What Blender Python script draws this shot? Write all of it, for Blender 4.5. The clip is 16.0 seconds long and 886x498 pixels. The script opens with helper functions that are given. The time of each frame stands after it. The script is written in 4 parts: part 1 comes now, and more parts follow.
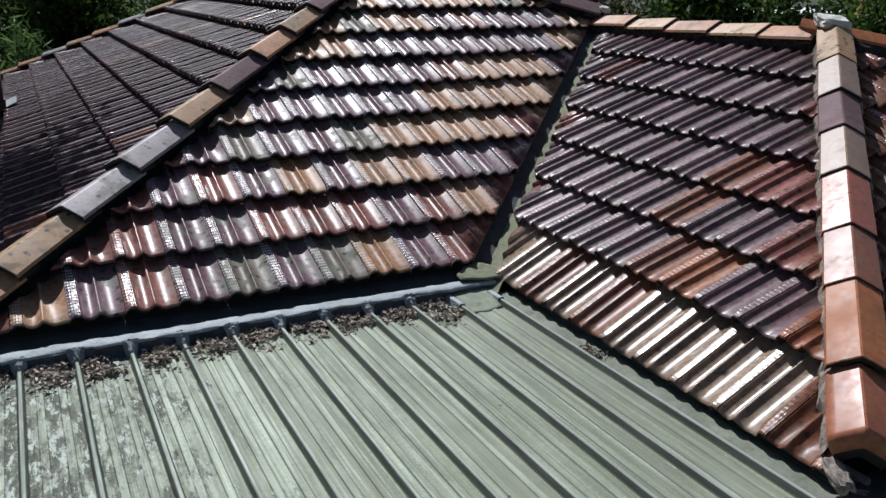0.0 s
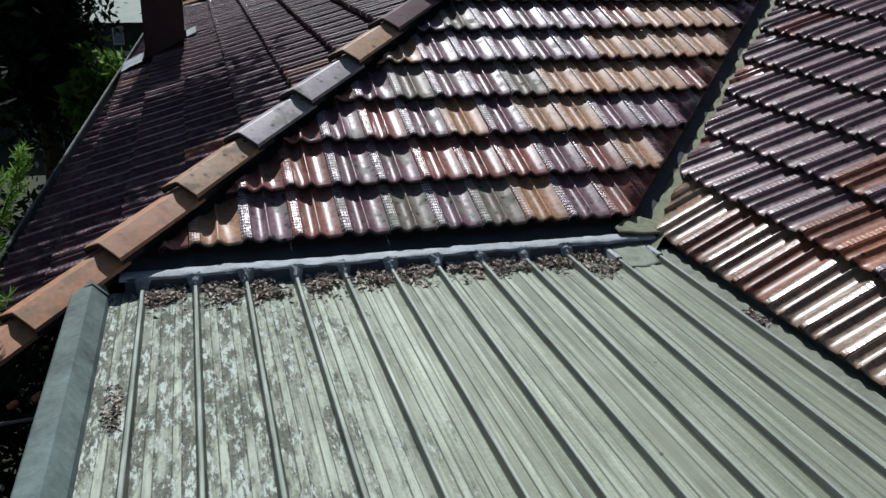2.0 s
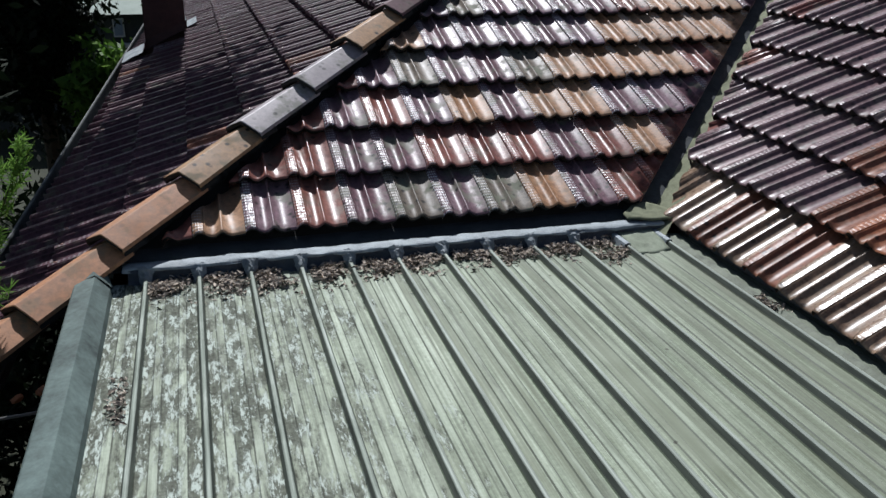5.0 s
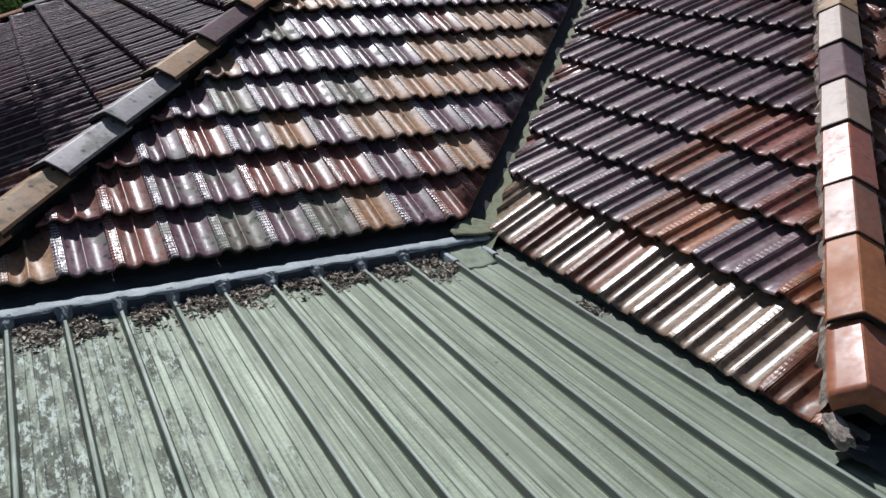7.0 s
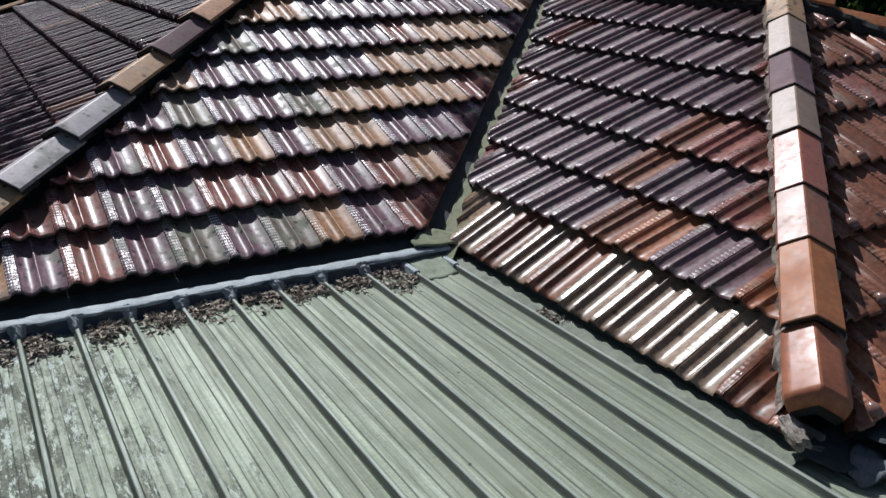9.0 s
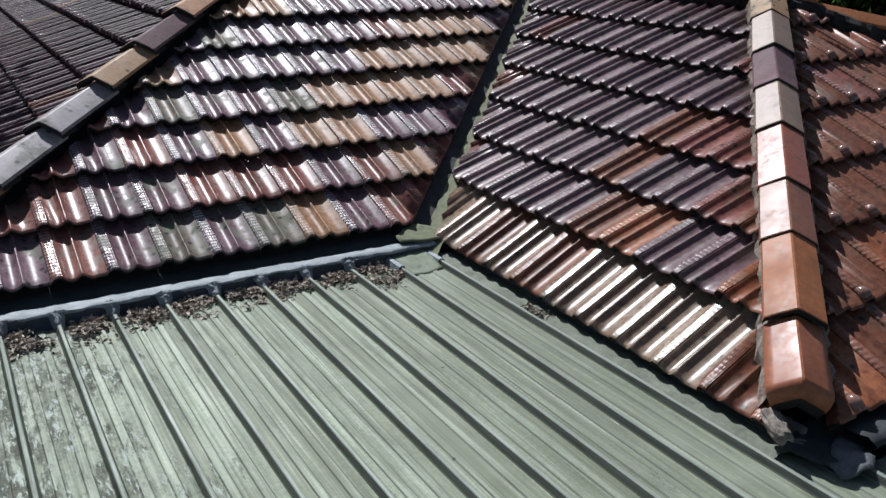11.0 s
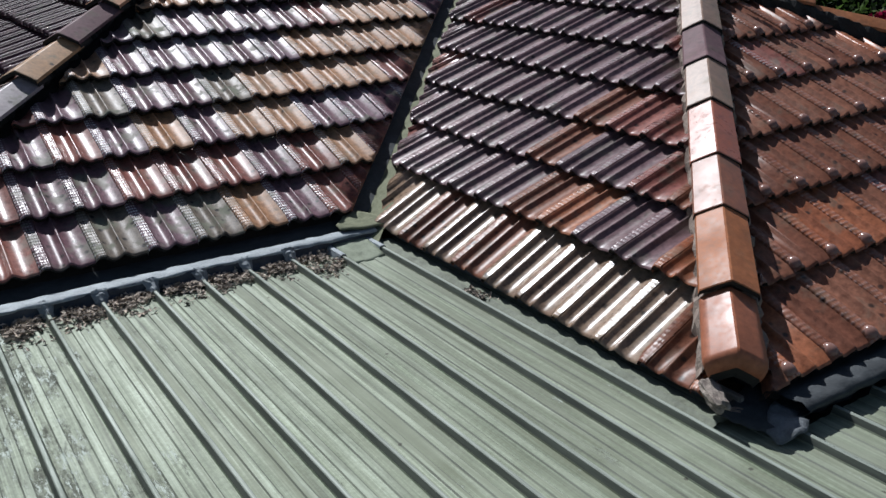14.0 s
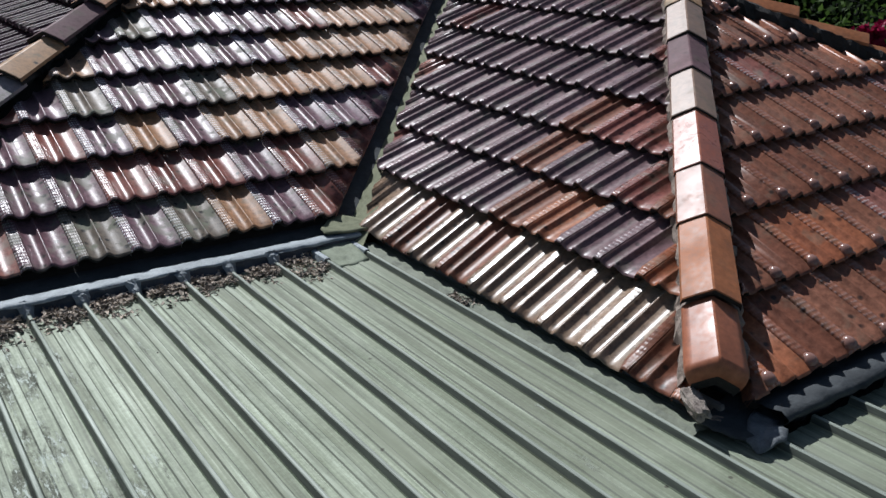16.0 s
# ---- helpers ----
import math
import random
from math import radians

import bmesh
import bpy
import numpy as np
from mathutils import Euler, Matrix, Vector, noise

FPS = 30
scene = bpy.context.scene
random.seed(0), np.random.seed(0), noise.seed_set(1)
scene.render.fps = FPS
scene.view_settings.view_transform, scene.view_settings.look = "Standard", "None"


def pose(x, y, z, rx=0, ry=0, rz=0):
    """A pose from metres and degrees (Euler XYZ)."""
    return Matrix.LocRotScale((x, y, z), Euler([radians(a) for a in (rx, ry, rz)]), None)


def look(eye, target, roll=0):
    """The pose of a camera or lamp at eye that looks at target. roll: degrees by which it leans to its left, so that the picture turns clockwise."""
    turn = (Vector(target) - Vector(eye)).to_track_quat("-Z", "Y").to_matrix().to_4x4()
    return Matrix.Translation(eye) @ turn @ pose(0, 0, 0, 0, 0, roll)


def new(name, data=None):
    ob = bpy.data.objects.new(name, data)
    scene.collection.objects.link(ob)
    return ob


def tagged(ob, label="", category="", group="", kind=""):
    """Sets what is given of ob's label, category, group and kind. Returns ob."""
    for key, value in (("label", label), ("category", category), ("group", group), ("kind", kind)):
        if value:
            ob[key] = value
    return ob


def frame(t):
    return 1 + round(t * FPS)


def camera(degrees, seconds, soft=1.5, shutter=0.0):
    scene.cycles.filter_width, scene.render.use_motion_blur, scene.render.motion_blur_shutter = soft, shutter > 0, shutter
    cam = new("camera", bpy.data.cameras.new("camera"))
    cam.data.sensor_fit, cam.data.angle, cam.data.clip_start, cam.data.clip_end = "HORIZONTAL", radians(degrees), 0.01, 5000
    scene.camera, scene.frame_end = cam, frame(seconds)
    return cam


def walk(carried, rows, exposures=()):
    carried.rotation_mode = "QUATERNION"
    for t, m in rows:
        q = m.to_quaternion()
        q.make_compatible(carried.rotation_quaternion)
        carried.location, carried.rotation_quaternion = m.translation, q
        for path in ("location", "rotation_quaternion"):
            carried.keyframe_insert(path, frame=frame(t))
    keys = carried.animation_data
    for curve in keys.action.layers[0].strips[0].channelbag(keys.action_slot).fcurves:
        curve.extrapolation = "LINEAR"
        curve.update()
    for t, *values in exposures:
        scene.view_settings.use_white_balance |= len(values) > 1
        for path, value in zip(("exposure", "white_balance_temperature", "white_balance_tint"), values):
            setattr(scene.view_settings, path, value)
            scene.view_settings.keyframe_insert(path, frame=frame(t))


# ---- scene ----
import itertools

cam = camera(54.0, 16.0, 1.5)
PATH = [
    (0, (-1.895, -3.386, 1.422), (-1.064, -1.668, 0.827), 0.2),
    (0.5, (-1.923, -3.377, 1.453), (-1.204, -1.621, 0.821), 0.1),
    (1, (-1.924, -3.375, 1.445), (-1.291, -1.597, 0.785), 0.6),
    (1.5, (-1.957, -3.36, 1.435), (-1.381, -1.575, 0.741), 1.1),
    (2, (-1.966, -3.356, 1.403), (-1.448, -1.56, 0.692), 1.4),
    (2.5, (-2.002, -3.343, 1.423), (-1.525, -1.546, 0.686), 1.4),
    (3, (-1.974, -3.349, 1.395), (-1.528, -1.542, 0.665), 1.4),
    (5.5, (-1.963, -3.304, 1.376), (-1.395, -1.531, 0.646), 0.1),
    (6, (-1.934, -3.301, 1.377), (-1.201, -1.572, 0.689), 1.3),
    (6.5, (-1.901, -3.312, 1.396), (-1.081, -1.626, 0.7), 1.4),
    (7, (-1.889, -3.326, 1.399), (-1.049, -1.647, 0.709), 0.3),
    (7.5, (-1.891, -3.327, 1.404), (-1.02, -1.66, 0.724), -0.2),
    (8, (-1.886, -3.331, 1.405), (-0.992, -1.672, 0.735), -0.2),
    (8.5, (-1.884, -3.329, 1.402), (-0.972, -1.678, 0.736), -0.1),
    (9, (-1.882, -3.332, 1.403), (-0.962, -1.686, 0.735), 0.2),
    (11.5, (-1.869, -3.337, 1.395), (-0.906, -1.722, 0.714), 0.5),
    (12, (-1.868, -3.332, 1.401), (-0.876, -1.741, 0.704), 0.8),
    (12.5, (-1.866, -3.329, 1.397), (-0.876, -1.737, 0.7), 0.7),
    (13, (-1.862, -3.335, 1.398), (-0.862, -1.749, 0.702), 0.1),
    (13.5, (-1.86, -3.338, 1.397), (-0.84, -1.765, 0.699), -0.5),
    (14, (-1.851, -3.346, 1.393), (-0.808, -1.791, 0.687), -0.5),
    (14.5, (-1.849, -3.345, 1.395), (-0.782, -1.807, 0.689), 0.3),
    (15, (-1.85, -3.346, 1.394), (-0.775, -1.815, 0.687), 0.4),
    (15.5, (-1.849, -3.346, 1.391), (-0.766, -1.818, 0.69), 0.8),
    (16, (-1.857, -3.346, 1.399), (-0.781, -1.811, 0.703), 0.7),
]
walk(cam, [(t, look(eye, target, roll)) for t, eye, target, roll in PATH])

# ---------------------------------------------------------------- light
SUN = Vector((0.035, 0.675, 0.735)).normalized()
world = bpy.data.worlds.new("daylight")
scene.world = world
world.use_nodes = True
wn = world.node_tree
sky = wn.nodes.new("ShaderNodeTexSky")
sky.sky_type = "NISHITA"
sky.sun_disc = False
sky.sun_elevation = math.asin(SUN.z)
sky.sun_rotation = math.atan2(SUN.x, SUN.y)
wn.nodes["Background"].inputs["Strength"].default_value = 0.055
wn.links.new(sky.outputs["Color"], wn.nodes["Background"].inputs["Color"])
sun = new("sun", bpy.data.lights.new("sun", "SUN"))
sun.data.energy, sun.data.angle, sun.data.color = 5.0, radians(0.5), (0.955, 0.985, 1.035)
sun.matrix_world = look(SUN * 30, (0, 0, 0))
scene.view_settings.exposure = 0.0


# ---------------------------------------------------------------- materials
def material(name, rough=0.6, metal=0.0, coat=0.0, spec=0.5):
    m = bpy.data.materials.new(name)
    m.use_nodes = True
    b = m.node_tree.nodes["Principled BSDF"]
    b.inputs["Roughness"].default_value = rough
    b.inputs["Metallic"].default_value = metal
    b.inputs["Coat Weight"].default_value = coat
    b.inputs["Coat Roughness"].default_value = 0.25
    b.inputs["Specular IOR Level"].default_value = spec
    return m, m.node_tree, b


def node(tree, kind, **values):
    n = tree.nodes.new(kind)
    for key, value in values.items():
        n.inputs[key.replace("_", " ")].default_value = value
    return n


def world_coords(tree, scale=(1, 1, 1)):
    geo = tree.nodes.new("ShaderNodeNewGeometry")
    mapping = tree.nodes.new("ShaderNodeMapping")
    mapping.inputs["Scale"].default_value = scale
    tree.links.new(geo.outputs["Position"], mapping.inputs["Vector"])
    return mapping.outputs["Vector"]


def ramp(tree, fac, stops):
    n = tree.nodes.new("ShaderNodeValToRGB")
    e = n.color_ramp.elements
    while len(e) < len(stops):
        e.new(0.5)
    for item, (at, colour) in zip(e, stops):
        item.position = at
        item.color = (*colour, 1) if len(colour) == 3 else colour
    tree.links.new(fac, n.inputs["Fac"])
    return n.outputs["Color"]


def mix(tree, fac, a, b, blend="MIX"):
    n = tree.nodes.new("ShaderNodeMix")
    n.data_type, n.blend_type = "RGBA", blend
    for socket, value in ((n.inputs[0], fac), (n.inputs[6], a), (n.inputs[7], b)):
        if isinstance(value, (int, float)):
            socket.default_value = value
        elif isinstance(value, tuple):
            socket.default_value = (*value, 1)
        else:
            tree.links.new(value, socket)
    return n.outputs[2]


def noise_tex(tree, vector, scale, detail=4, rough=0.6):
    n = node(tree, "ShaderNodeTexNoise", Scale=scale, Detail=detail, Roughness=rough)
    tree.links.new(vector, n.inputs["Vector"])
    return n.outputs["Fac"]


def math_node(tree, op, a, b=0.0):
    n = tree.nodes.new("ShaderNodeMath")
    n.operation = op
    for socket, value in zip(n.inputs, (a, b)):
        if isinstance(value, (int, float)):
            socket.default_value = value
        else:
            tree.links.new(value, socket)
    return n.outputs[0]


def bump(tree, bsdf, height, strength=0.4, distance=0.004):
    n = node(tree, "ShaderNodeBump", Strength=strength, Distance=distance)
    tree.links.new(height, n.inputs["Height"])
    tree.links.new(n.outputs["Normal"], bsdf.inputs["Normal"])


TILE_W, TILE_L, GAUGE = 0.2148, 0.378, 0.322


def tile_material(name, low, mid, high, rough=0.34, spots=0.85, stipple=True, moss=0.7, shine=0.5, speckle=0.45, pale=0.6, nibs=0.42):
    """Glazed terracotta: three body colours by tile, mottling, lichen, black spots, a nibbed strip."""
    m, t, b = material(name, rough, 0.0, 0.0, shine)
    info = t.nodes.new("ShaderNodeObjectInfo")
    body = ramp(t, info.outputs["Random"], [(0.0, low), (0.55, mid), (1.0, high)])
    w = world_coords(t)
    big = noise_tex(t, w, 2.3, 3)
    body = mix(t, ramp(t, big, [(0.4, (0, 0, 0)), (0.7, (1, 1, 1))]), body, tuple(0.7 * c for c in mid))
    fine = noise_tex(t, w, 38, 5, 0.7)
    body = mix(t, 0.75 if stipple else 0.45, body, ramp(t, fine, [(0.3, (0.36, 0.33, 0.33)), (0.7, (1.5, 1.46, 1.42))]), "MULTIPLY")
    lichen = math_node(t, "MULTIPLY", ramp(t, noise_tex(t, w, 9, 4, 0.65), [(0.53, (0, 0, 0)), (0.63, (1, 1, 1))]), moss)
    body = mix(t, lichen, body, (0.17, 0.175, 0.13))
    cell = node(t, "ShaderNodeTexVoronoi", Scale=19.0)
    t.links.new(w, cell.inputs["Vector"])
    spot = ramp(t, cell.outputs["Distance"], [(0.13, (1, 1, 1)), (0.27, (0, 0, 0))])
    patch = ramp(t, noise_tex(t, w, 4.5, 2), [(speckle, (0, 0, 0)), (speckle + 0.11, (1, 1, 1))])
    spot = math_node(t, "MULTIPLY", math_node(t, "MULTIPLY", spot, patch), spots)
    body = mix(t, spot, body, (0.015, 0.013, 0.012))
    relief = math_node(t, "MULTIPLY", fine, 0.3 if stipple else 0.08)
    r = math_node(t, "ADD", math_node(t, "MULTIPLY", fine, 0.3), rough - 0.15)
    if stipple:
        # four rows of nibs run up the first fifth of each tile, worn away in places
        own = t.nodes.new("ShaderNodeTexCoord")
        xyz = t.nodes.new("ShaderNodeSeparateXYZ")
        t.links.new(own.outputs["Object"], xyz.inputs[0])
        strip = math_node(t, "LESS_THAN", xyz.outputs["X"], 0.0435)
        across = math_node(t, "SINE", math_node(t, "MULTIPLY", xyz.outputs["X"], 2 * math.pi / 0.0108))
        upward = math_node(t, "SINE", math_node(t, "MULTIPLY", xyz.outputs["Y"], 2 * math.pi / 0.021))
        worn = ramp(t, noise_tex(t, w, 45, 3), [(0.36, (0.12, 0.12, 0.12)), (0.6, (1, 1, 1))])
        nib = math_node(t, "ADD", math_node(t, "MULTIPLY", across, 0.55), math_node(t, "MULTIPLY", upward, 0.85))
        nib = math_node(t, "MULTIPLY", math_node(t, "MULTIPLY", nib, strip), worn)
        relief = math_node(t, "ADD", relief, math_node(t, "MULTIPLY", nib, nibs))
        # the crowns of the nibs are painted pale for their white glare
        nib_glare = math_node(t, "MULTIPLY", math_node(t, "MULTIPLY", strip, ramp(t, nib, [(0.1, (0, 0, 0)), (0.7, (1, 1, 1))])), math_node(t, "MULTIPLY", ramp(t, info.outputs["Random"], [(0.1, (0.35, 0.35, 0.35)), (0.6, (1, 1, 1))]), pale))
        body = mix(t, nib_glare, body, (0.70, 0.69, 0.70))
        r = math_node(t, "SUBTRACT", r, math_node(t, "MULTIPLY", strip, 0.05))
    else:
        # patches where the glaze has dulled
        r = math_node(t, "ADD", r, ramp(t, noise_tex(t, w, 5.5, 3), [(0.42, (0, 0, 0)), (0.68, (0.16, 0.16, 0.16))]))
    t.links.new(body, b.inputs["Base Color"])
    bump(t, b, relief, 0.6, 0.0035)
    r = math_node(t, "ADD", r, math_node(t, "MULTIPLY", lichen, 0.3))
    t.links.new(r, b.inputs["Roughness"])
    return m


UMBER = tile_material("tile_umber", (0.142, 0.088, 0.097), (0.205, 0.128, 0.138), (0.262, 0.175, 0.184), 0.36, spots=0.8, moss=0.35, shine=0.40, pale=0.28, nibs=0.34)
RUSSET = tile_material("tile_russet", (0.20, 0.072, 0.059), (0.285, 0.109, 0.088), (0.355, 0.158, 0.124), moss=0.4, shine=0.38, pale=0.45)
ROSE = tile_material("tile_rose", (0.16, 0.085, 0.10), (0.215, 0.128, 0.152), (0.285, 0.205, 0.24), 0.38, 0.95, moss=0.7, shine=0.25, speckle=0.34, pale=1.0, nibs=0.5)
PLUM = tile_material("tile_plum", (0.072, 0.034, 0.045), (0.10, 0.048, 0.062), (0.13, 0.068, 0.085), 0.46, 0.5, True, 0.4, shine=0.13, pale=0.25)
ORANGE = tile_material("tile_orange", (0.29, 0.096, 0.048), (0.36, 0.132, 0.066), (0.44, 0.195, 0.105), 0.38, moss=0.3, shine=0.34, pale=0.22)
BROWN = tile_material("tile_brown", (0.185, 0.072, 0.045), (0.235, 0.095, 0.058), (0.29, 0.13, 0.084), 0.40, moss=0.2, shine=0.26, pale=0.14, nibs=0.3)
TAN = tile_material("tile_tan", (0.37, 0.19, 0.098), (0.43, 0.245, 0.142), (0.48, 0.30, 0.195), 0.48, 0.8, moss=0.35, shine=0.27)
# glazed tile whose pale body carries the sun glare of the wing's lowest course
GLAZED_GLARE = tile_material("tile_glazed_glare", (0.23, 0.145, 0.10), (0.30, 0.21, 0.148), (0.37, 0.28, 0.21), 0.30, 0.8, moss=0.2, shine=0.42, pale=0.0, nibs=0.14)
LICHENED = tile_material("tile_lichened", (0.15, 0.125, 0.10), (0.21, 0.175, 0.14), (0.26, 0.215, 0.175), 0.5, 1.0, True, 1.0, shine=0.25, speckle=0.25)
CAP_ORANGE = tile_material("cap_orange", (0.38, 0.13, 0.055), (0.45, 0.17, 0.075), (0.50, 0.235, 0.115), 0.48, 0.3, False, 0.1, 0.25)
CAP_CLAY = tile_material("cap_clay", (0.46, 0.225, 0.12), (0.50, 0.255, 0.145), (0.54, 0.29, 0.17), 0.55, 0.3, False, 0.4, 0.3, 0.42)
CAP_TAN = tile_material("cap_tan", (0.42, 0.245, 0.13), (0.48, 0.295, 0.165), (0.52, 0.34, 0.21), 0.52, 0.9, False, 0.6, 0.3, 0.38)
CAP_GREY = tile_material("cap_grey", (0.31, 0.265, 0.28), (0.36, 0.315, 0.33), (0.42, 0.37, 0.38), 0.46, 0.8, False, 0.6, 0.45)
CAP_PLUM = tile_material("cap_plum", (0.155, 0.092, 0.102), (0.19, 0.115, 0.125), (0.23, 0.145, 0.155), 0.52, 0.3, False, 0.3, 0.08)
CAP_RED = tile_material("cap_red", (0.36, 0.12, 0.06), (0.39, 0.135, 0.07), (0.42, 0.155, 0.085), 0.36, 0.2, False, 0.05, 0.36)
CAP_GLAZED_RED = tile_material("cap_glazed_red", (0.36, 0.105, 0.052), (0.39, 0.12, 0.06), (0.42, 0.135, 0.07), 0.29, 0.2, False, 0.1, 1.0)
CAP_GLAZED_ROSE = tile_material("cap_glazed_rose", (0.27, 0.105, 0.06), (0.30, 0.118, 0.068), (0.33, 0.132, 0.078), 0.38, 0.2, False, 0.2, 0.50)
CAP_GLAZED_PLUM = tile_material("cap_glazed_plum", (0.29, 0.185, 0.13), (0.32, 0.21, 0.15), (0.35, 0.235, 0.175), 0.38, 0.3, False, 0.3, 0.55)


def plain_material(name, dark, light, rough, scale=8.0, metal=0.0, relief=0.3, stretch=(1, 1, 1), distance=0.004):
    m, t, b = material(name, rough, metal)
    w = world_coords(t, stretch)
    a = noise_tex(t, w, scale, 6, 0.65)
    c = noise_tex(t, w, scale * 7, 4, 0.7)
    f = math_node(t, "ADD", math_node(t, "MULTIPLY", a, 0.65), math_node(t, "MULTIPLY", c, 0.35))
    t.links.new(ramp(t, f, [(0.32, dark), (0.68, light)]), b.inputs["Base Color"])
    r = math_node(t, "ADD", math_node(t, "MULTIPLY", c, 0.3), rough - 0.15)
    t.links.new(r, b.inputs["Roughness"])
    bump(t, b, f, relief, distance)
    return m


# near-black: shade under tile lips, cap ends and caps, put into the colour
SHADE_DARK = plain_material("shade_dark", (0.012, 0.011, 0.011), (0.04, 0.037, 0.035), 0.95, 14, relief=0.9, distance=0.012)
PALE_MORTAR = plain_material("pale_mortar", (0.5, 0.47, 0.42), (0.86, 0.82, 0.76), 0.9, 22, relief=1.0, distance=0.012)
RUBBLE = plain_material("rubble", (0.07, 0.05, 0.042), (0.50, 0.43, 0.37), 0.9, 26, relief=1.0, distance=0.014)
MORTAR = plain_material("mortar", (0.12, 0.085, 0.068), (0.36, 0.29, 0.24), 0.9, 14, relief=0.9, distance=0.012)
LEAD = plain_material("lead", (0.11, 0.13, 0.145), (0.30, 0.335, 0.35), 0.7, 7, 0.0, 0.6, distance=0.008)
# weathered lead, with the shade below the tiles put into its dark colour
LEAD_DARK = plain_material("weathered_shade_lead", (0.018, 0.021, 0.024), (0.065, 0.074, 0.08), 0.85, 9, 0.0, 0.8, distance=0.01)
LEAD_SCUFFED = plain_material("scuffed_lead", (0.04, 0.046, 0.05), (0.20, 0.22, 0.235), 0.7, 16, 0.0, 0.9, distance=0.012)
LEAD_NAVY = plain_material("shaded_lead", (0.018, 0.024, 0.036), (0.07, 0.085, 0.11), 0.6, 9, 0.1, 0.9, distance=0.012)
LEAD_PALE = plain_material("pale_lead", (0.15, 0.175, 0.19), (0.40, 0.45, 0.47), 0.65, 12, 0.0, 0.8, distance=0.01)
VALLEY_PAINT = plain_material("valley_paint", (0.09, 0.10, 0.055), (0.24, 0.25, 0.16), 0.92, 16, 0.0, 0.4)
PATCH_PAINT = plain_material("patch_paint", (0.13, 0.15, 0.10), (0.30, 0.34, 0.25), 0.8, 16, 0.0, 0.5)
OFFCUT = plain_material("sheet_offcut", (0.085, 0.095, 0.068), (0.235, 0.262, 0.195), 0.75, 9, 0.0, 0.4)
GALV = plain_material("galvanised", (0.022, 0.034, 0.031), (0.16, 0.22, 0.20), 0.8, 6, 0.0, 0.5)
GUTTER = plain_material("dirty_gutter", (0.012, 0.014, 0.014), (0.17, 0.18, 0.175), 0.8, 5, 0.0, 0.8, distance=0.012)
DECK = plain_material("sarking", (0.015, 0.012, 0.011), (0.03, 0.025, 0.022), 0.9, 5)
TIMBER = plain_material("fascia_paint", (0.16, 0.15, 0.14), (0.3, 0.28, 0.26), 0.6, 6)
# glossy colour of the domes added at tile lips for glints
GLINT_BEAD = plain_material("glint_bead", (0.19, 0.095, 0.075), (0.30, 0.17, 0.14), 0.2, 20, relief=0.03)
BRICK = plain_material("dark_brick", (0.035, 0.016, 0.016), (0.08, 0.035, 0.032), 0.85, 12, relief=0.6)
WALL = plain_material("shaded_brick_wall", (0.12, 0.07, 0.05), (0.22, 0.13, 0.09), 0.9, 9)
# soil kept very dark: the passage's deep shade is in its colour
GROUND = plain_material("grass_ground", (0.012, 0.016, 0.008), (0.04, 0.045, 0.022), 0.95, 1.5)
BARK = plain_material("bark", (0.03, 0.022, 0.016), (0.10, 0.075, 0.055), 0.95, 9, relief=0.9, distance=0.02)
PALE_ROOF = plain_material("pale_roof_paint", (0.2, 0.27, 0.215), (0.3, 0.38, 0.315), 0.7, 4)
WHITE_PAINT = plain_material("white_paint", (0.6, 0.62, 0.6), (0.78, 0.8, 0.78), 0.5, 4)


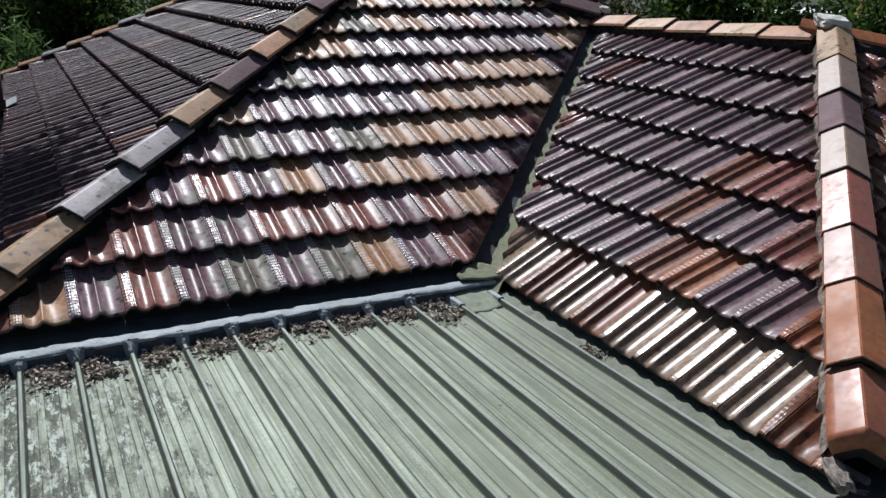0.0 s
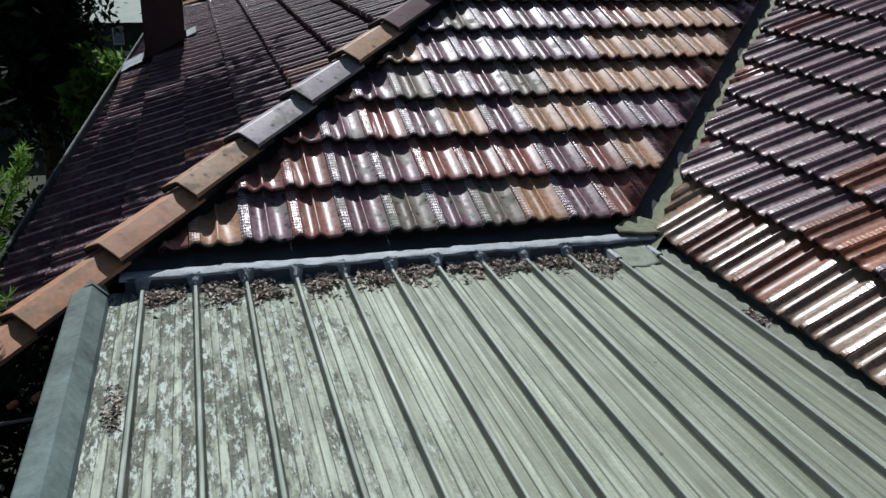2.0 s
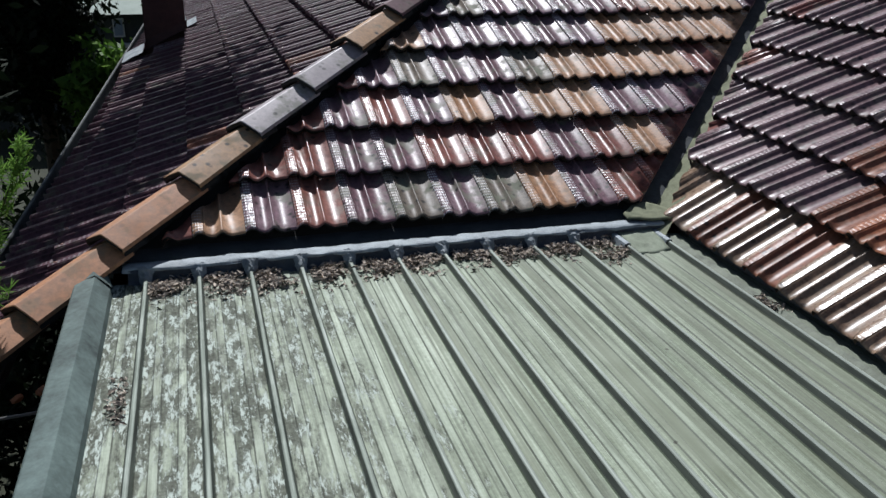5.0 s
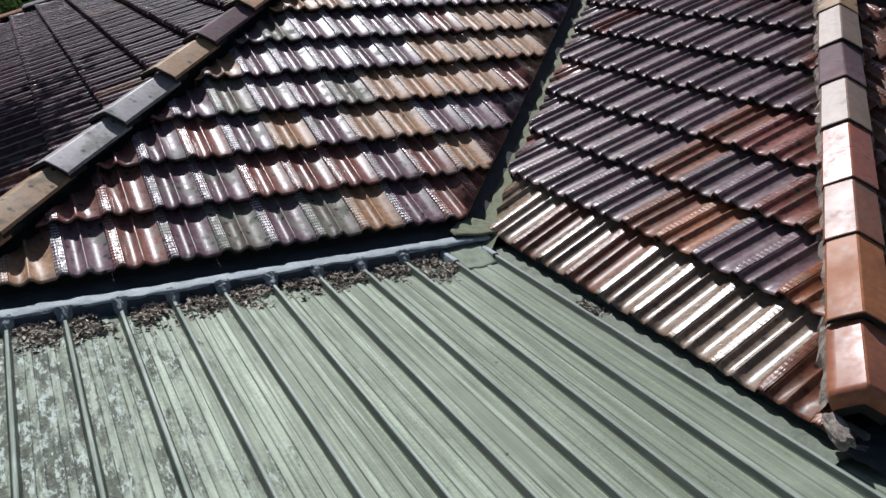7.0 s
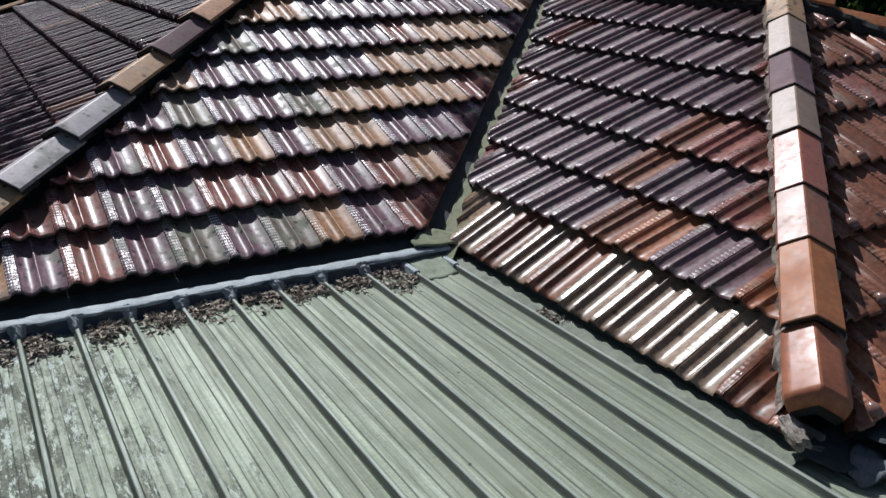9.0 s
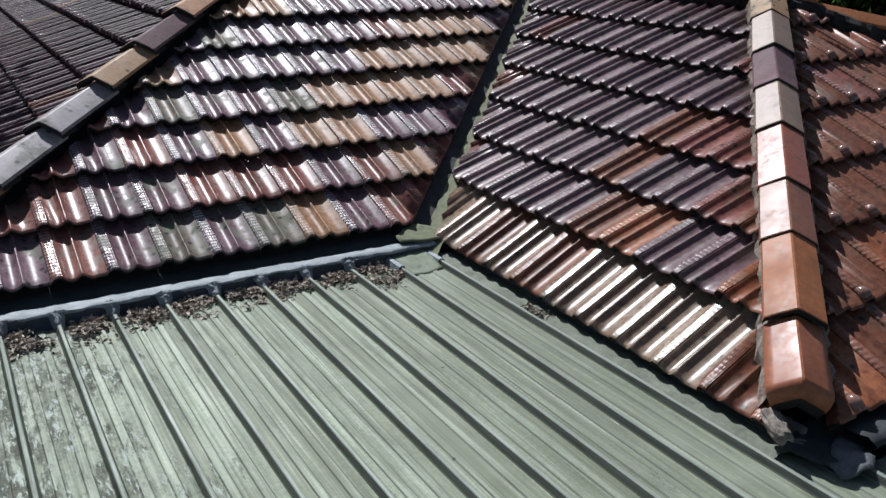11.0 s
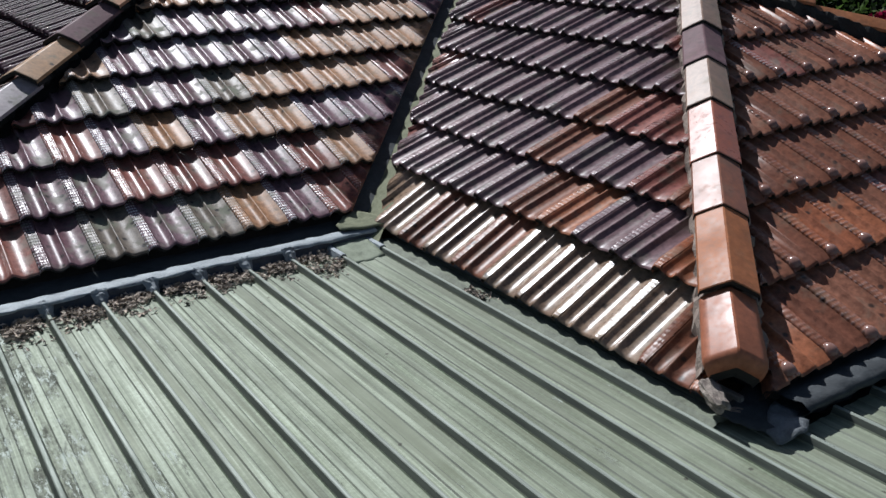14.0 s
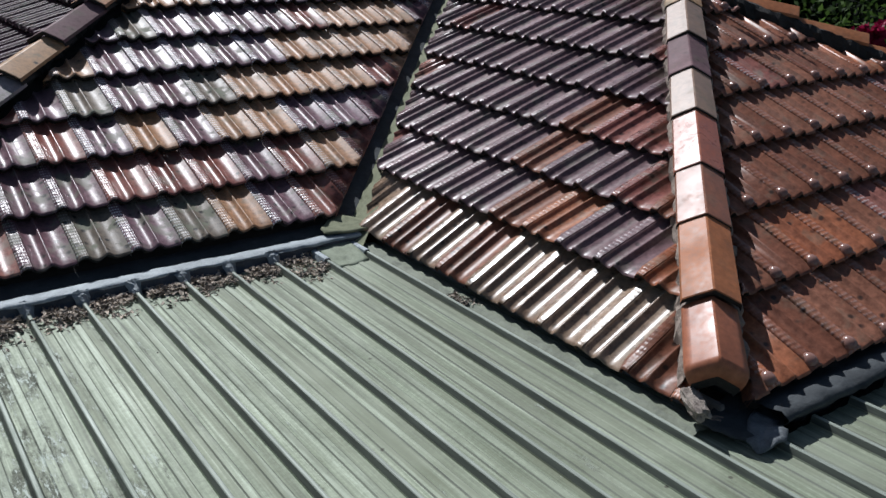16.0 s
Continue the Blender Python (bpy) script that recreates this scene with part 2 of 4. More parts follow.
def metal_sheet_material():
    """Old aluminium sheet: pale green-grey, streaked down its length, black mottled grime towards the barge."""
    m, t, b = material("weathered_sheet", 0.45, 0.25)
    w = world_coords(t)
    streak = noise_tex(t, world_coords(t, (30, 0.8, 1)), 1.0, 6, 0.65)
    fine = noise_tex(t, world_coords(t, (120, 3.0, 1)), 1.0, 4, 0.65)
    speck = noise_tex(t, w, 70, 4, 0.7)
    base = ramp(t, streak, [(0.3, (0.085, 0.10, 0.066)), (0.5, (0.21, 0.25, 0.175)), (0.68, (0.42, 0.475, 0.375))])
    base = mix(t, 0.65, base, ramp(t, fine, [(0.3, (0.62, 0.63, 0.58)), (0.5, (0.95, 0.95, 0.93)), (0.7, (1.3, 1.3, 1.27))]), "MULTIPLY")
    base = mix(t, 0.65, base, ramp(t, speck, [(0.3, (0.62, 0.62, 0.58)), (0.7, (1.25, 1.26, 1.25))]), "MULTIPLY")
    geo = t.nodes.new("ShaderNodeNewGeometry")
    place = t.nodes.new("ShaderNodeSeparateXYZ")
    t.links.new(geo.outputs["Position"], place.inputs[0])
    across = math_node(t, "MODULO", math_node(t, "ADD", place.outputs["X"], 40 * 0.203), 0.203)

    def band(at, half):
        return math_node(t, "LESS_THAN", math_node(t, "ABSOLUTE", math_node(t, "SUBTRACT", across, at)), half)

    flutes = math_node(t, "ADD", band(0.0615, 0.012), band(0.1375, 0.012))
    # grime: strong towards the barge, thin elsewhere
    sidewards = t.nodes.new("ShaderNodeMapRange")
    for key, value in (("From Min", -1.1), ("From Max", -1.85), ("To Min", -0.09), ("To Max", 0.12)):
        sidewards.inputs[key].default_value = value
    t.links.new(place.outputs["X"], sidewards.inputs["Value"])
    cloud = math_node(t, "ADD", noise_tex(t, world_coords(t, (2.6, 0.65, 1)), 5.5, 8, 0.78), sidewards.outputs["Result"])
    cloud = math_node(t, "SUBTRACT", cloud, math_node(t, "MULTIPLY", flutes, 0.06))
    grime = ramp(t, cloud, [(0.515, (0, 0, 0)), (0.615, (1, 1, 1))])
    pale = math_node(t, "MULTIPLY", flutes, ramp(t, noise_tex(t, world_coords(t, (8, 1.4, 1)), 2.0, 5, 0.7), [(0.42, (0.0, 0.0, 0.0)), (0.7, (0.6, 0.6, 0.6))]))
    base = mix(t, pale, base, (0.42, 0.475, 0.375))
    # brown-green run-off between the flutes
    runs = ramp(t, noise_tex(t, world_coords(t, (16, 0.45, 1)), 1.0, 4, 0.7), [(0.5, (0, 0, 0)), (0.64, (0.8, 0.8, 0.8))])
    base = mix(t, runs, base, (0.135, 0.155, 0.095))
    eastwards = t.nodes.new("ShaderNodeMapRange")
    for key, value in (("From Min", -1.0), ("From Max", 0.0), ("To Min", 0.0), ("To Max", 0.74)):
        eastwards.inputs[key].default_value = value
    t.links.new(place.outputs["X"], eastwards.inputs["Value"])
    soiled = ramp(t, noise_tex(t, world_coords(t, (11, 0.55, 1)), 1.3, 5, 0.7), [(0.36, (0.15, 0.15, 0.15)), (0.6, (1, 1, 1))])
    base = mix(t, math_node(t, "MULTIPLY", soiled, eastwards.outputs["Result"]), base, (0.145, 0.15, 0.11))
    lines = 0.0
    for at in (0.048, 0.075, 0.124, 0.151):
        lines = math_node(t, "ADD", band(at, 0.0026), lines)
    lines = math_node(t, "MULTIPLY", lines, ramp(t, streak, [(0.3, (0.45, 0.45, 0.45)), (0.65, (0.9, 0.9, 0.9))]))
    base = mix(t, lines, base, (0.11, 0.12, 0.095))
    wash = noise_tex(t, w, 1.7, 3)
    base = mix(t, ramp(t, wash, [(0.45, (0, 0, 0)), (0.75, (0.4, 0.4, 0.4))]), base, (0.38, 0.42, 0.325))
    base = mix(t, math_node(t, "MULTIPLY", grime, 0.84), base, ramp(t, speck, [(0.35, (0.05, 0.05, 0.042)), (0.7, (0.15, 0.155, 0.13))]))
    scuff = ramp(t, noise_tex(t, world_coords(t, (2.6, 0.7, 1)), 17.0, 7, 0.8), [(0.51, (0, 0, 0)), (0.57, (1, 1, 1))])
    base = mix(t, math_node(t, "MULTIPLY", math_node(t, "MULTIPLY", scuff, grime), 0.9), base, (0.50, 0.56, 0.50))
    spatter = node(t, "ShaderNodeTexVoronoi", Scale=7.0)
    t.links.new(w, spatter.inputs["Vector"])
    base = mix(t, ramp(t, spatter.outputs["Distance"], [(0.035, (0.8, 0.8, 0.8)), (0.06, (0, 0, 0))]), base, (0.05, 0.045, 0.035))
    # ribs: flanks darkened for dirt and shade, a pale highlight painted along the tops
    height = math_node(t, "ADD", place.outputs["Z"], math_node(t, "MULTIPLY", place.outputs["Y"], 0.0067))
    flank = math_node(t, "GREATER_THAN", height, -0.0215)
    top_glint = math_node(t, "GREATER_THAN", height, -0.0028)
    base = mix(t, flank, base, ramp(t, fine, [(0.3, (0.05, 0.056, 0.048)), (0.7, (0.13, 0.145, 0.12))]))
    base = mix(t, top_glint, base, ramp(t, fine, [(0.3, (0.15, 0.17, 0.14)), (0.7, (0.36, 0.40, 0.345))]))
    t.links.new(base, b.inputs["Base Color"])
    t.links.new(math_node(t, "ADD", math_node(t, "MULTIPLY", top_glint, 0.08), 0.02), b.inputs["Metallic"])
    t.links.new(math_node(t, "SUBTRACT", math_node(t, "ADD", math_node(t, "MULTIPLY", cloud, 0.35), 0.45), math_node(t, "MULTIPLY", top_glint, 0.02)), b.inputs["Roughness"])
    t.links.new(math_node(t, "SUBTRACT", 0.34, math_node(t, "MULTIPLY", grime, 0.3)), b.inputs["Specular IOR Level"])
    bump(t, b, math_node(t, "ADD", fine, cloud), 0.18, 0.003)
    return m


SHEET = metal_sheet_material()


def leaf_material(name, dark, light, rough=0.5, through_light=0.45):
    """Leaves that let some light through; a colour for each leaf."""
    m, t, b = material(name, rough)
    geo = t.nodes.new("ShaderNodeNewGeometry")
    colour = ramp(t, geo.outputs["Random Per Island"], [(0.0, dark), (1.0, light)])
    t.links.new(colour, b.inputs["Base Color"])
    b.inputs["Specular IOR Level"].default_value = 0.2
    if through_light:
        glow = t.nodes.new("ShaderNodeBsdfTranslucent")
        t.links.new(colour, glow.inputs["Color"])
        blend = node(t, "ShaderNodeMixShader", Fac=through_light)
        out = [n for n in t.nodes if n.type == "OUTPUT_MATERIAL"][0]
        t.links.new(b.outputs[0], blend.inputs[1])
        t.links.new(glow.outputs[0], blend.inputs[2])
        t.links.new(blend.outputs[0], out.inputs["Surface"])
    return m


LITTER = leaf_material("leaf_litter", (0.05, 0.038, 0.03), (0.66, 0.56, 0.46), 0.9, 0.0)
# green leaves with deep shade put into their near-black colour
LEAF_SHADE = leaf_material("shade_dark_leaves", (0.003, 0.006, 0.003), (0.012, 0.021, 0.008), 0.9, 0.15)
LEAF_MID = leaf_material("green_leaves", (0.02, 0.042, 0.010), (0.08, 0.14, 0.03), 0.7)
LEAF_BRIGHT = leaf_material("bright_leaves", (0.07, 0.16, 0.025), (0.22, 0.38, 0.08))
LEAF_LONG = leaf_material("long_leaves", (0.03, 0.065, 0.018), (0.15, 0.25, 0.075), 0.6)
LEAF_RUST = leaf_material("rusty_leaves", (0.06, 0.035, 0.03), (0.24, 0.13, 0.11))
PETAL = leaf_material("red_petals", (0.20, 0.006, 0.035), (0.38, 0.02, 0.075))


# ---------------------------------------------------------------- mesh helpers
def mesh_object(name, verts, faces, mat, parent=None, label="", smooth=False):
    me = bpy.data.meshes.new(name)
    me.from_pydata([tuple(v) for v in verts], [], faces)
    me.materials.append(mat)
    if smooth:
        for p in me.polygons:
            p.use_smooth = True
    me.update()
    ob = new(name, me)
    ob.parent = parent
    if label:
        tagged(ob, label)
    return ob


def part(name, bm, mat, parent=None, label=""):
    me = bpy.data.meshes.new(name)
    bmesh.ops.recalc_face_normals(bm, faces=bm.faces)
    bm.to_mesh(me)
    bm.free()
    me.materials.append(mat)
    ob = new(name, me)
    ob.parent = parent
    if label:
        tagged(ob, label)
    return ob


def box(bm, x0, x1, y0, y1, z0, z1):
    vs = [bm.verts.new((x, y, z)) for z in (z0, z1) for y in (y0, y1) for x in (x0, x1)]
    for f in ((0, 2, 3, 1), (4, 5, 7, 6), (0, 1, 5, 4), (2, 6, 7, 3), (0, 4, 6, 2), (1, 3, 7, 5)):
        bm.faces.new([vs[i] for i in f])
    return vs


def bevelled_box(x0, x1, y0, y1, z0, z1, r=0.01):
    bm = bmesh.new()
    box(bm, x0, x1, y0, y1, z0, z1)
    bmesh.ops.bevel(bm, geom=bm.edges[:], offset=r, segments=2, affect="EDGES")
    return bm


def ribbon(rows):
    """Faces between rows of points of equal length."""
    n = len(rows[0])
    verts = [v for row in rows for v in row]
    faces = [(i * n + j, i * n + j + 1, (i + 1) * n + j + 1, (i + 1) * n + j) for i in range(len(rows) - 1) for j in range(n - 1)]
    return verts, faces


# ---------------------------------------------------------------- plan of the roof
PITCH = radians(25.8)
CP, SP, TP = math.cos(PITCH), math.sin(PITCH), math.tan(PITCH)
EAVE_Y, EAVE_Z = 0.188, 0.106         # lip of the lowest course of the front slope
WING_X, WING_Z = 0.055, 0.101        # lip of the lowest course of the wing's side slope
HIP_LEFT = 2.525                       # y = x + HIP_LEFT: hip between side slope and front slope
VALLEY = 0.128                        # y = x + VALLEY
HIP_WING = -2.081                      # y = x + HIP_WING
WING_RIDGE_X = 2.167
HIP_RIGHT = 4.488                      # y = HIP_RIGHT - x
HIP_BACK = 6.91
SIDE_X = EAVE_Y - HIP_LEFT            # level line of the side slope with the front eave
END_Y = WING_X + HIP_WING             # lip of the lowest course of the wing's end slope


def face_matrix(origin, right, up):
    x, y = Vector(right), Vector(up)
    z = x.cross(y)
    return Matrix.Translation(origin) @ Matrix((x, y, z)).transposed().to_4x4()


FRONT = face_matrix((0, EAVE_Y, EAVE_Z), (1, 0, 0), (0, CP, SP))
WING = face_matrix((WING_X, 0, WING_Z), (0, -1, 0), (CP, 0, SP))
END = face_matrix((0, END_Y, WING_Z), (1, 0, 0), (0, CP, SP))
SIDE = face_matrix((SIDE_X, 0, EAVE_Z), (0, -1, 0), (CP, 0, SP))

# height of a tile's back, in metres, across its width: stippled strip, pan, fin, pan
SECTION = [(0.0, 16.1), (0.015, 22.3), (0.06, 23.0), (0.11, 23.9), (0.205, 23.0), (0.215, 16.1), (0.225, 20.5), (0.24, 18.7), (0.257, 12.6), (0.3, 5.5), (0.37, -0.5), (0.45, 0.5), (0.515, 9), (0.535, 21.5), (0.555, 24.0), (0.575, 20.5), (0.592, 11), (0.65, 4.0), (0.74, -2.0), (0.84, 0.5), (0.93, 8), (1.0, 15)]
NOSE = [(0.0, 5.0), (0.015, 10.0), (0.06, 22.0), (0.11, 28.0), (0.205, 24.0), (0.215, 15.2), (0.225, 18.7), (0.24, 17.0), (0.257, 10.8), (0.3, 3.9), (0.37, -2.3), (0.43, 1.2), (0.485, 10.8), (0.528, 20.5), (0.555, 23.0), (0.59, 19.6), (0.64, 9.9), (0.69, 1.2), (0.75, -3.2), (0.84, 0.4), (0.93, 3.0), (1.0, 5.0)]


def tile_bmesh(bead=0.0, lip=0.040):
    """One tile: x across, y up the slope from its lip, z off the slope; the lip's back lies near z = 0."""
    bm = bmesh.new()
    drop = 0.046 / GAUGE
    rows = []
    for y, prof, lower in ((0.0, NOSE, 7), (0.004, NOSE, 2.2), (0.012, NOSE, 0), (0.046, SECTION, 0), (TILE_L, SECTION, 0)):
        rows.append([bm.verts.new((u * TILE_W, y, (h - lower) / 1000 - 0.008 - drop * y)) for u, h in prof])
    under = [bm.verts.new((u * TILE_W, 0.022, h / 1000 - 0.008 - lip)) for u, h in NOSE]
    # the lip's front face gets the near-black colour as painted shade
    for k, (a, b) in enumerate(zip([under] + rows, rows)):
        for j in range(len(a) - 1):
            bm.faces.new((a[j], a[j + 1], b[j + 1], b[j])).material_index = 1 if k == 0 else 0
    if bead:
        # bulge added at the lip end of the nibbed strip to make sun glints
        knob = []
        for lat in (0.0, 0.35, 0.7, 1.0, 1.25, 1.45):
            knob.append([bm.verts.new((0.0235 + 0.024 * bead * math.cos(lat) * math.cos(2 * math.pi * k / 12), 0.032 + 0.031 * bead * math.cos(lat) * math.sin(2 * math.pi * k / 12), 0.004 + 0.027 * bead * math.sin(lat) - drop * 0.032)) for k in range(12)])
        for a, b in zip(knob, knob[1:]):
            for k in range(12):
                bm.faces.new((a[k], a[(k + 1) % 12], b[(k + 1) % 12], b[k])).material_index = 2
        bm.faces.new(knob[-1]).material_index = 2
    skirt = [bm.verts.new((r[0].co.x, r[0].co.y, r[0].co.z - 0.022)) for r in rows]
    for k in range(len(rows) - 1):
        bm.faces.new((rows[k][0], rows[k + 1][0], skirt[k + 1], skirt[k]))
    for f in bm.faces:
        f.smooth = True
    front_verts = set(rows[0])
    for e in bm.edges:
        a, b = e.verts
        if (a in front_verts and b in front_verts) or (abs(a.co.x - b.co.x) < 1e-6 and any(abs(a.co.x / TILE_W - s) < 0.003 for s in (0.205, 0.215, 0.225, 0.24))):
            e.smooth = False
    return bm


def tile_meshes(mats):
    out = {}
    for m, (bead, lip) in itertools.product(mats, NOSES):
        me = bpy.data.meshes.new("tile")
        bm = tile_bmesh(bead, lip)
        bm.to_mesh(me)
        bm.free()
        me.materials.append(m)
        me.materials.append(SHADE_DARK)
        me.materials.append(GLINT_BEAD)
        out[m, bead, lip] = me
    return out


NOSES = ((0.0, 0.040), (0.0, 0.022), (0.6, 0.040), (1.0, 0.040))  # bead size and depth of the lip
TILES = tile_meshes((UMBER, RUSSET, ROSE, PLUM, ORANGE, BROWN, TAN, GLAZED_GLARE, LICHENED))


def lay_tiles(parent, frame_m, courses, u_from, u_to, cuts, pick, seed, shift=0.0, far_u=None, gauge=GAUGE, first=0.0, droop=0.0, kick=0.0, bead=0.0):
    """Courses of tiles on a slope. cuts: (a, b, c), keeping a * u + b * v <= c in metres along and up the slope."""
    rnd = random.Random(seed)
    joined = bmesh.new()
    for k in courses:
        v = k * gauge + (first if k == 0 else 0.0)
        n0, n1 = int(math.floor((u_from - shift) / TILE_W)), int(math.ceil((u_to - shift) / TILE_W))
        for n in range(n0, n1):
            u = shift + n * TILE_W
            corners = [(u + du * TILE_W, v + dv) for du in (0, 1) for dv in (0, GAUGE)]
            if any(min(a * x + b * y for x, y in corners) >= c - 0.02 for a, b, c in cuts):
                continue
            full = [(u + du * TILE_W, v + dv) for du in (0, 1) for dv in (0, TILE_L)]
            crossing = [(a, b, c) for a, b, c in cuts if max(a * x + b * y for x, y in full) > c]
            mat = pick(rnd, k, u)
            lip = 0.022 if droop and k == 0 else 0.040
            me = TILES[mat, bead, lip]
            if crossing:
                bm = tile_bmesh(bead, lip)
                for a, b, c in crossing:
                    n_ = Vector((a, b, 0)).normalized()
                    far = (c - a * u - b * v) / math.hypot(a, b)
                    cut = bmesh.ops.bisect_plane(bm, geom=bm.verts[:] + bm.edges[:] + bm.faces[:], plane_co=n_ * far, plane_no=n_, clear_outer=True)
                    edges = [e for e in cut["geom_cut"] if isinstance(e, bmesh.types.BMEdge) and e.is_valid]
                    if edges:
                        made = bmesh.ops.extrude_edge_only(bm, edges=edges)
                        bmesh.ops.translate(bm, vec=(0, 0, -0.05), verts=[x for x in made["geom"] if isinstance(x, bmesh.types.BMVert)])
                if len(bm.faces) < 3:
                    bm.free()
                    continue
                me = bpy.data.meshes.new("cut_tile")
                bm.to_mesh(me)
                bm.free()
                me.materials.append(mat)
                me.materials.append(SHADE_DARK)
                me.materials.append(GLINT_BEAD)
            wob = pose(0, 0, rnd.uniform(-0.002, 0.003) - (0.058 if droop and k == 0 else 0), rnd.uniform(-0.35, 0.35) - kick + (droop if k == 0 else 0), rnd.uniform(-0.5, 0.5), rnd.uniform(-0.35, 0.35))
            m = frame_m @ Matrix.Translation((u + rnd.uniform(-0.002, 0.002), v + rnd.uniform(-0.004, 0.004), 0)) @ wob
            if far_u is not None and u < far_u:
                start = len(joined.verts)
                joined.from_mesh(me)
                joined.verts.ensure_lookup_table()
                bmesh.ops.transform(joined, matrix=m, verts=joined.verts[start:])
                continue
            ob = new("tile", me)
            ob.parent = parent
            ob.matrix_basis = m
    if far_u is None:
        joined.free()
    else:
        far = tagged(part("far_tiles", joined, PLUM, parent), "distant dark terracotta tiles", kind="stuff")
        far.data.materials.append(SHADE_DARK)
        far.data.materials.append(GLINT_BEAD)


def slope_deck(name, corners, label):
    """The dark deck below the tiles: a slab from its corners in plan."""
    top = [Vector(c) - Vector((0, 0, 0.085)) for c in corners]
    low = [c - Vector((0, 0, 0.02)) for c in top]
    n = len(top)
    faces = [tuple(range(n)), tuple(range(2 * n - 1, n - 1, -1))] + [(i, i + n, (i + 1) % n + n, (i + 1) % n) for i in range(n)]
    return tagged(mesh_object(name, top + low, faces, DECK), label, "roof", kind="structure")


def z_front(y):
    return EAVE_Z + (y - EAVE_Y) * TP


def z_wing(x):
    return WING_Z + (x - WING_X) * TP


APEX_X = (HIP_RIGHT - HIP_LEFT) / 2
APEX_Y = APEX_X + HIP_LEFT
APEX_Z = z_front(APEX_Y)
RIDGE_END_Y = HIP_BACK - APEX_X
JOIN_Y = WING_RIDGE_X + VALLEY
APEX_WING_Y = WING_RIDGE_X + HIP_WING
WING_TOP = z_wing(WING_RIDGE_X)
SIDE_EAVE_X = -2.90
SIDE_EAVE_Z = EAVE_Z + (SIDE_EAVE_X - SIDE_X) * TP


def eave_line(y):
    """Outer edge of the side eave, a little out of square with the ridge."""
    return -2.95 + 0.058 * y


def z_side(x):
    return EAVE_Z + (x - SIDE_X) * TP


# ---------------------------------------------------------------- ground and walls
def wall_box(name, x0, x1, y0, y1, z0, z1, label):
    bm = bmesh.new()
    box(bm, x0, x1, y0, y1, z0, z1)
    return tagged(part(name, bm, WALL), label, "wall", kind="structure")


GROUND_Z = -2.75
bm = bmesh.new()
bmesh.ops.create_grid(bm, x_segments=60, y_segments=60, size=400)
for v in bm.verts:
    v.co.z = GROUND_Z - 0.02
tagged(part("ground", bm, GROUND), "shaded grassy ground below the roofs", "ground", kind="structure")
wall_box("wall_main", -2.42, 3.9, 0.32, 8.6, GROUND_Z, -0.22, "brick house wall below the tiled roof")
wall_box("wall_wing", 0.24, 3.9, -1.86, 0.3, GROUND_Z, 0.02, "brick wing wall below the tiled roof")
wall_box("wall_extension", -2.44, 6.2, -6.3, -2.2, GROUND_Z, -0.1, "brick wall below the flat metal roof")
wall_box("wall_infill", -2.44, 0.14, -2.18, 0.3, GROUND_Z, -0.1, "brick wall below the metal roof beside the wing")

# ---------------------------------------------------------------- tiled slopes
IN_X = 0.21
front = slope_deck("roof_front", [(SIDE_X, EAVE_Y, EAVE_Z), (EAVE_Y - VALLEY, EAVE_Y, EAVE_Z), (WING_RIDGE_X, JOIN_Y, z_front(JOIN_Y)), (APEX_X, APEX_Y, APEX_Z)],
                   "front roof slope of shiny mixed brown terracotta tiles")
wing = slope_deck("roof_wing_side", [(IN_X, IN_X + HIP_WING, z_wing(IN_X)), (WING_RIDGE_X, APEX_WING_Y, WING_TOP), (WING_RIDGE_X, JOIN_Y, WING_TOP), (IN_X, IN_X + VALLEY, z_wing(IN_X))],
                  "wing roof slope of dark glazed terracotta tiles")
end = slope_deck("roof_wing_end", [(IN_X, IN_X + HIP_WING, z_wing(IN_X)), (2 * WING_RIDGE_X - IN_X, IN_X + HIP_WING, z_wing(IN_X)), (WING_RIDGE_X, APEX_WING_Y, WING_TOP)],
                 "hipped end slope of orange-brown terracotta tiles")
side = slope_deck("roof_side", [(-2.92, -2.92 + HIP_LEFT, z_side(-2.92)), (APEX_X, APEX_Y, APEX_Z), (APEX_X, RIDGE_END_Y, APEX_Z), (-2.40, HIP_BACK + 2.40, z_side(-2.40))],
                  "side roof slope of dark purple-brown terracotta tiles")
slope_deck("roof_far", [(APEX_X, APEX_Y, APEX_Z), (WING_RIDGE_X, JOIN_Y, WING_TOP), (2 * WING_RIDGE_X - WING_X, JOIN_Y, WING_Z), (2 * WING_RIDGE_X - WING_X, RIDGE_END_Y, WING_Z), (APEX_X, RIDGE_END_Y, APEX_Z)],
           "far roof slope behind the ridge")
slope_deck("roof_wing_far", [(WING_RIDGE_X, APEX_WING_Y, WING_TOP), (2 * WING_RIDGE_X - WING_X, END_Y, WING_Z), (2 * WING_RIDGE_X - WING_X, JOIN_Y, WING_Z), (WING_RIDGE_X, JOIN_Y, WING_TOP)],
           "far slope of the wing roof")
slope_deck("roof_back", [(APEX_X, RIDGE_END_Y, APEX_Z), (2 * WING_RIDGE_X - WING_X, RIDGE_END_Y, WING_Z), (4.0, HIP_BACK + 2.40, z_side(-2.40)), (-2.40, HIP_BACK + 2.40, z_side(-2.40))],
           "back roof slope")


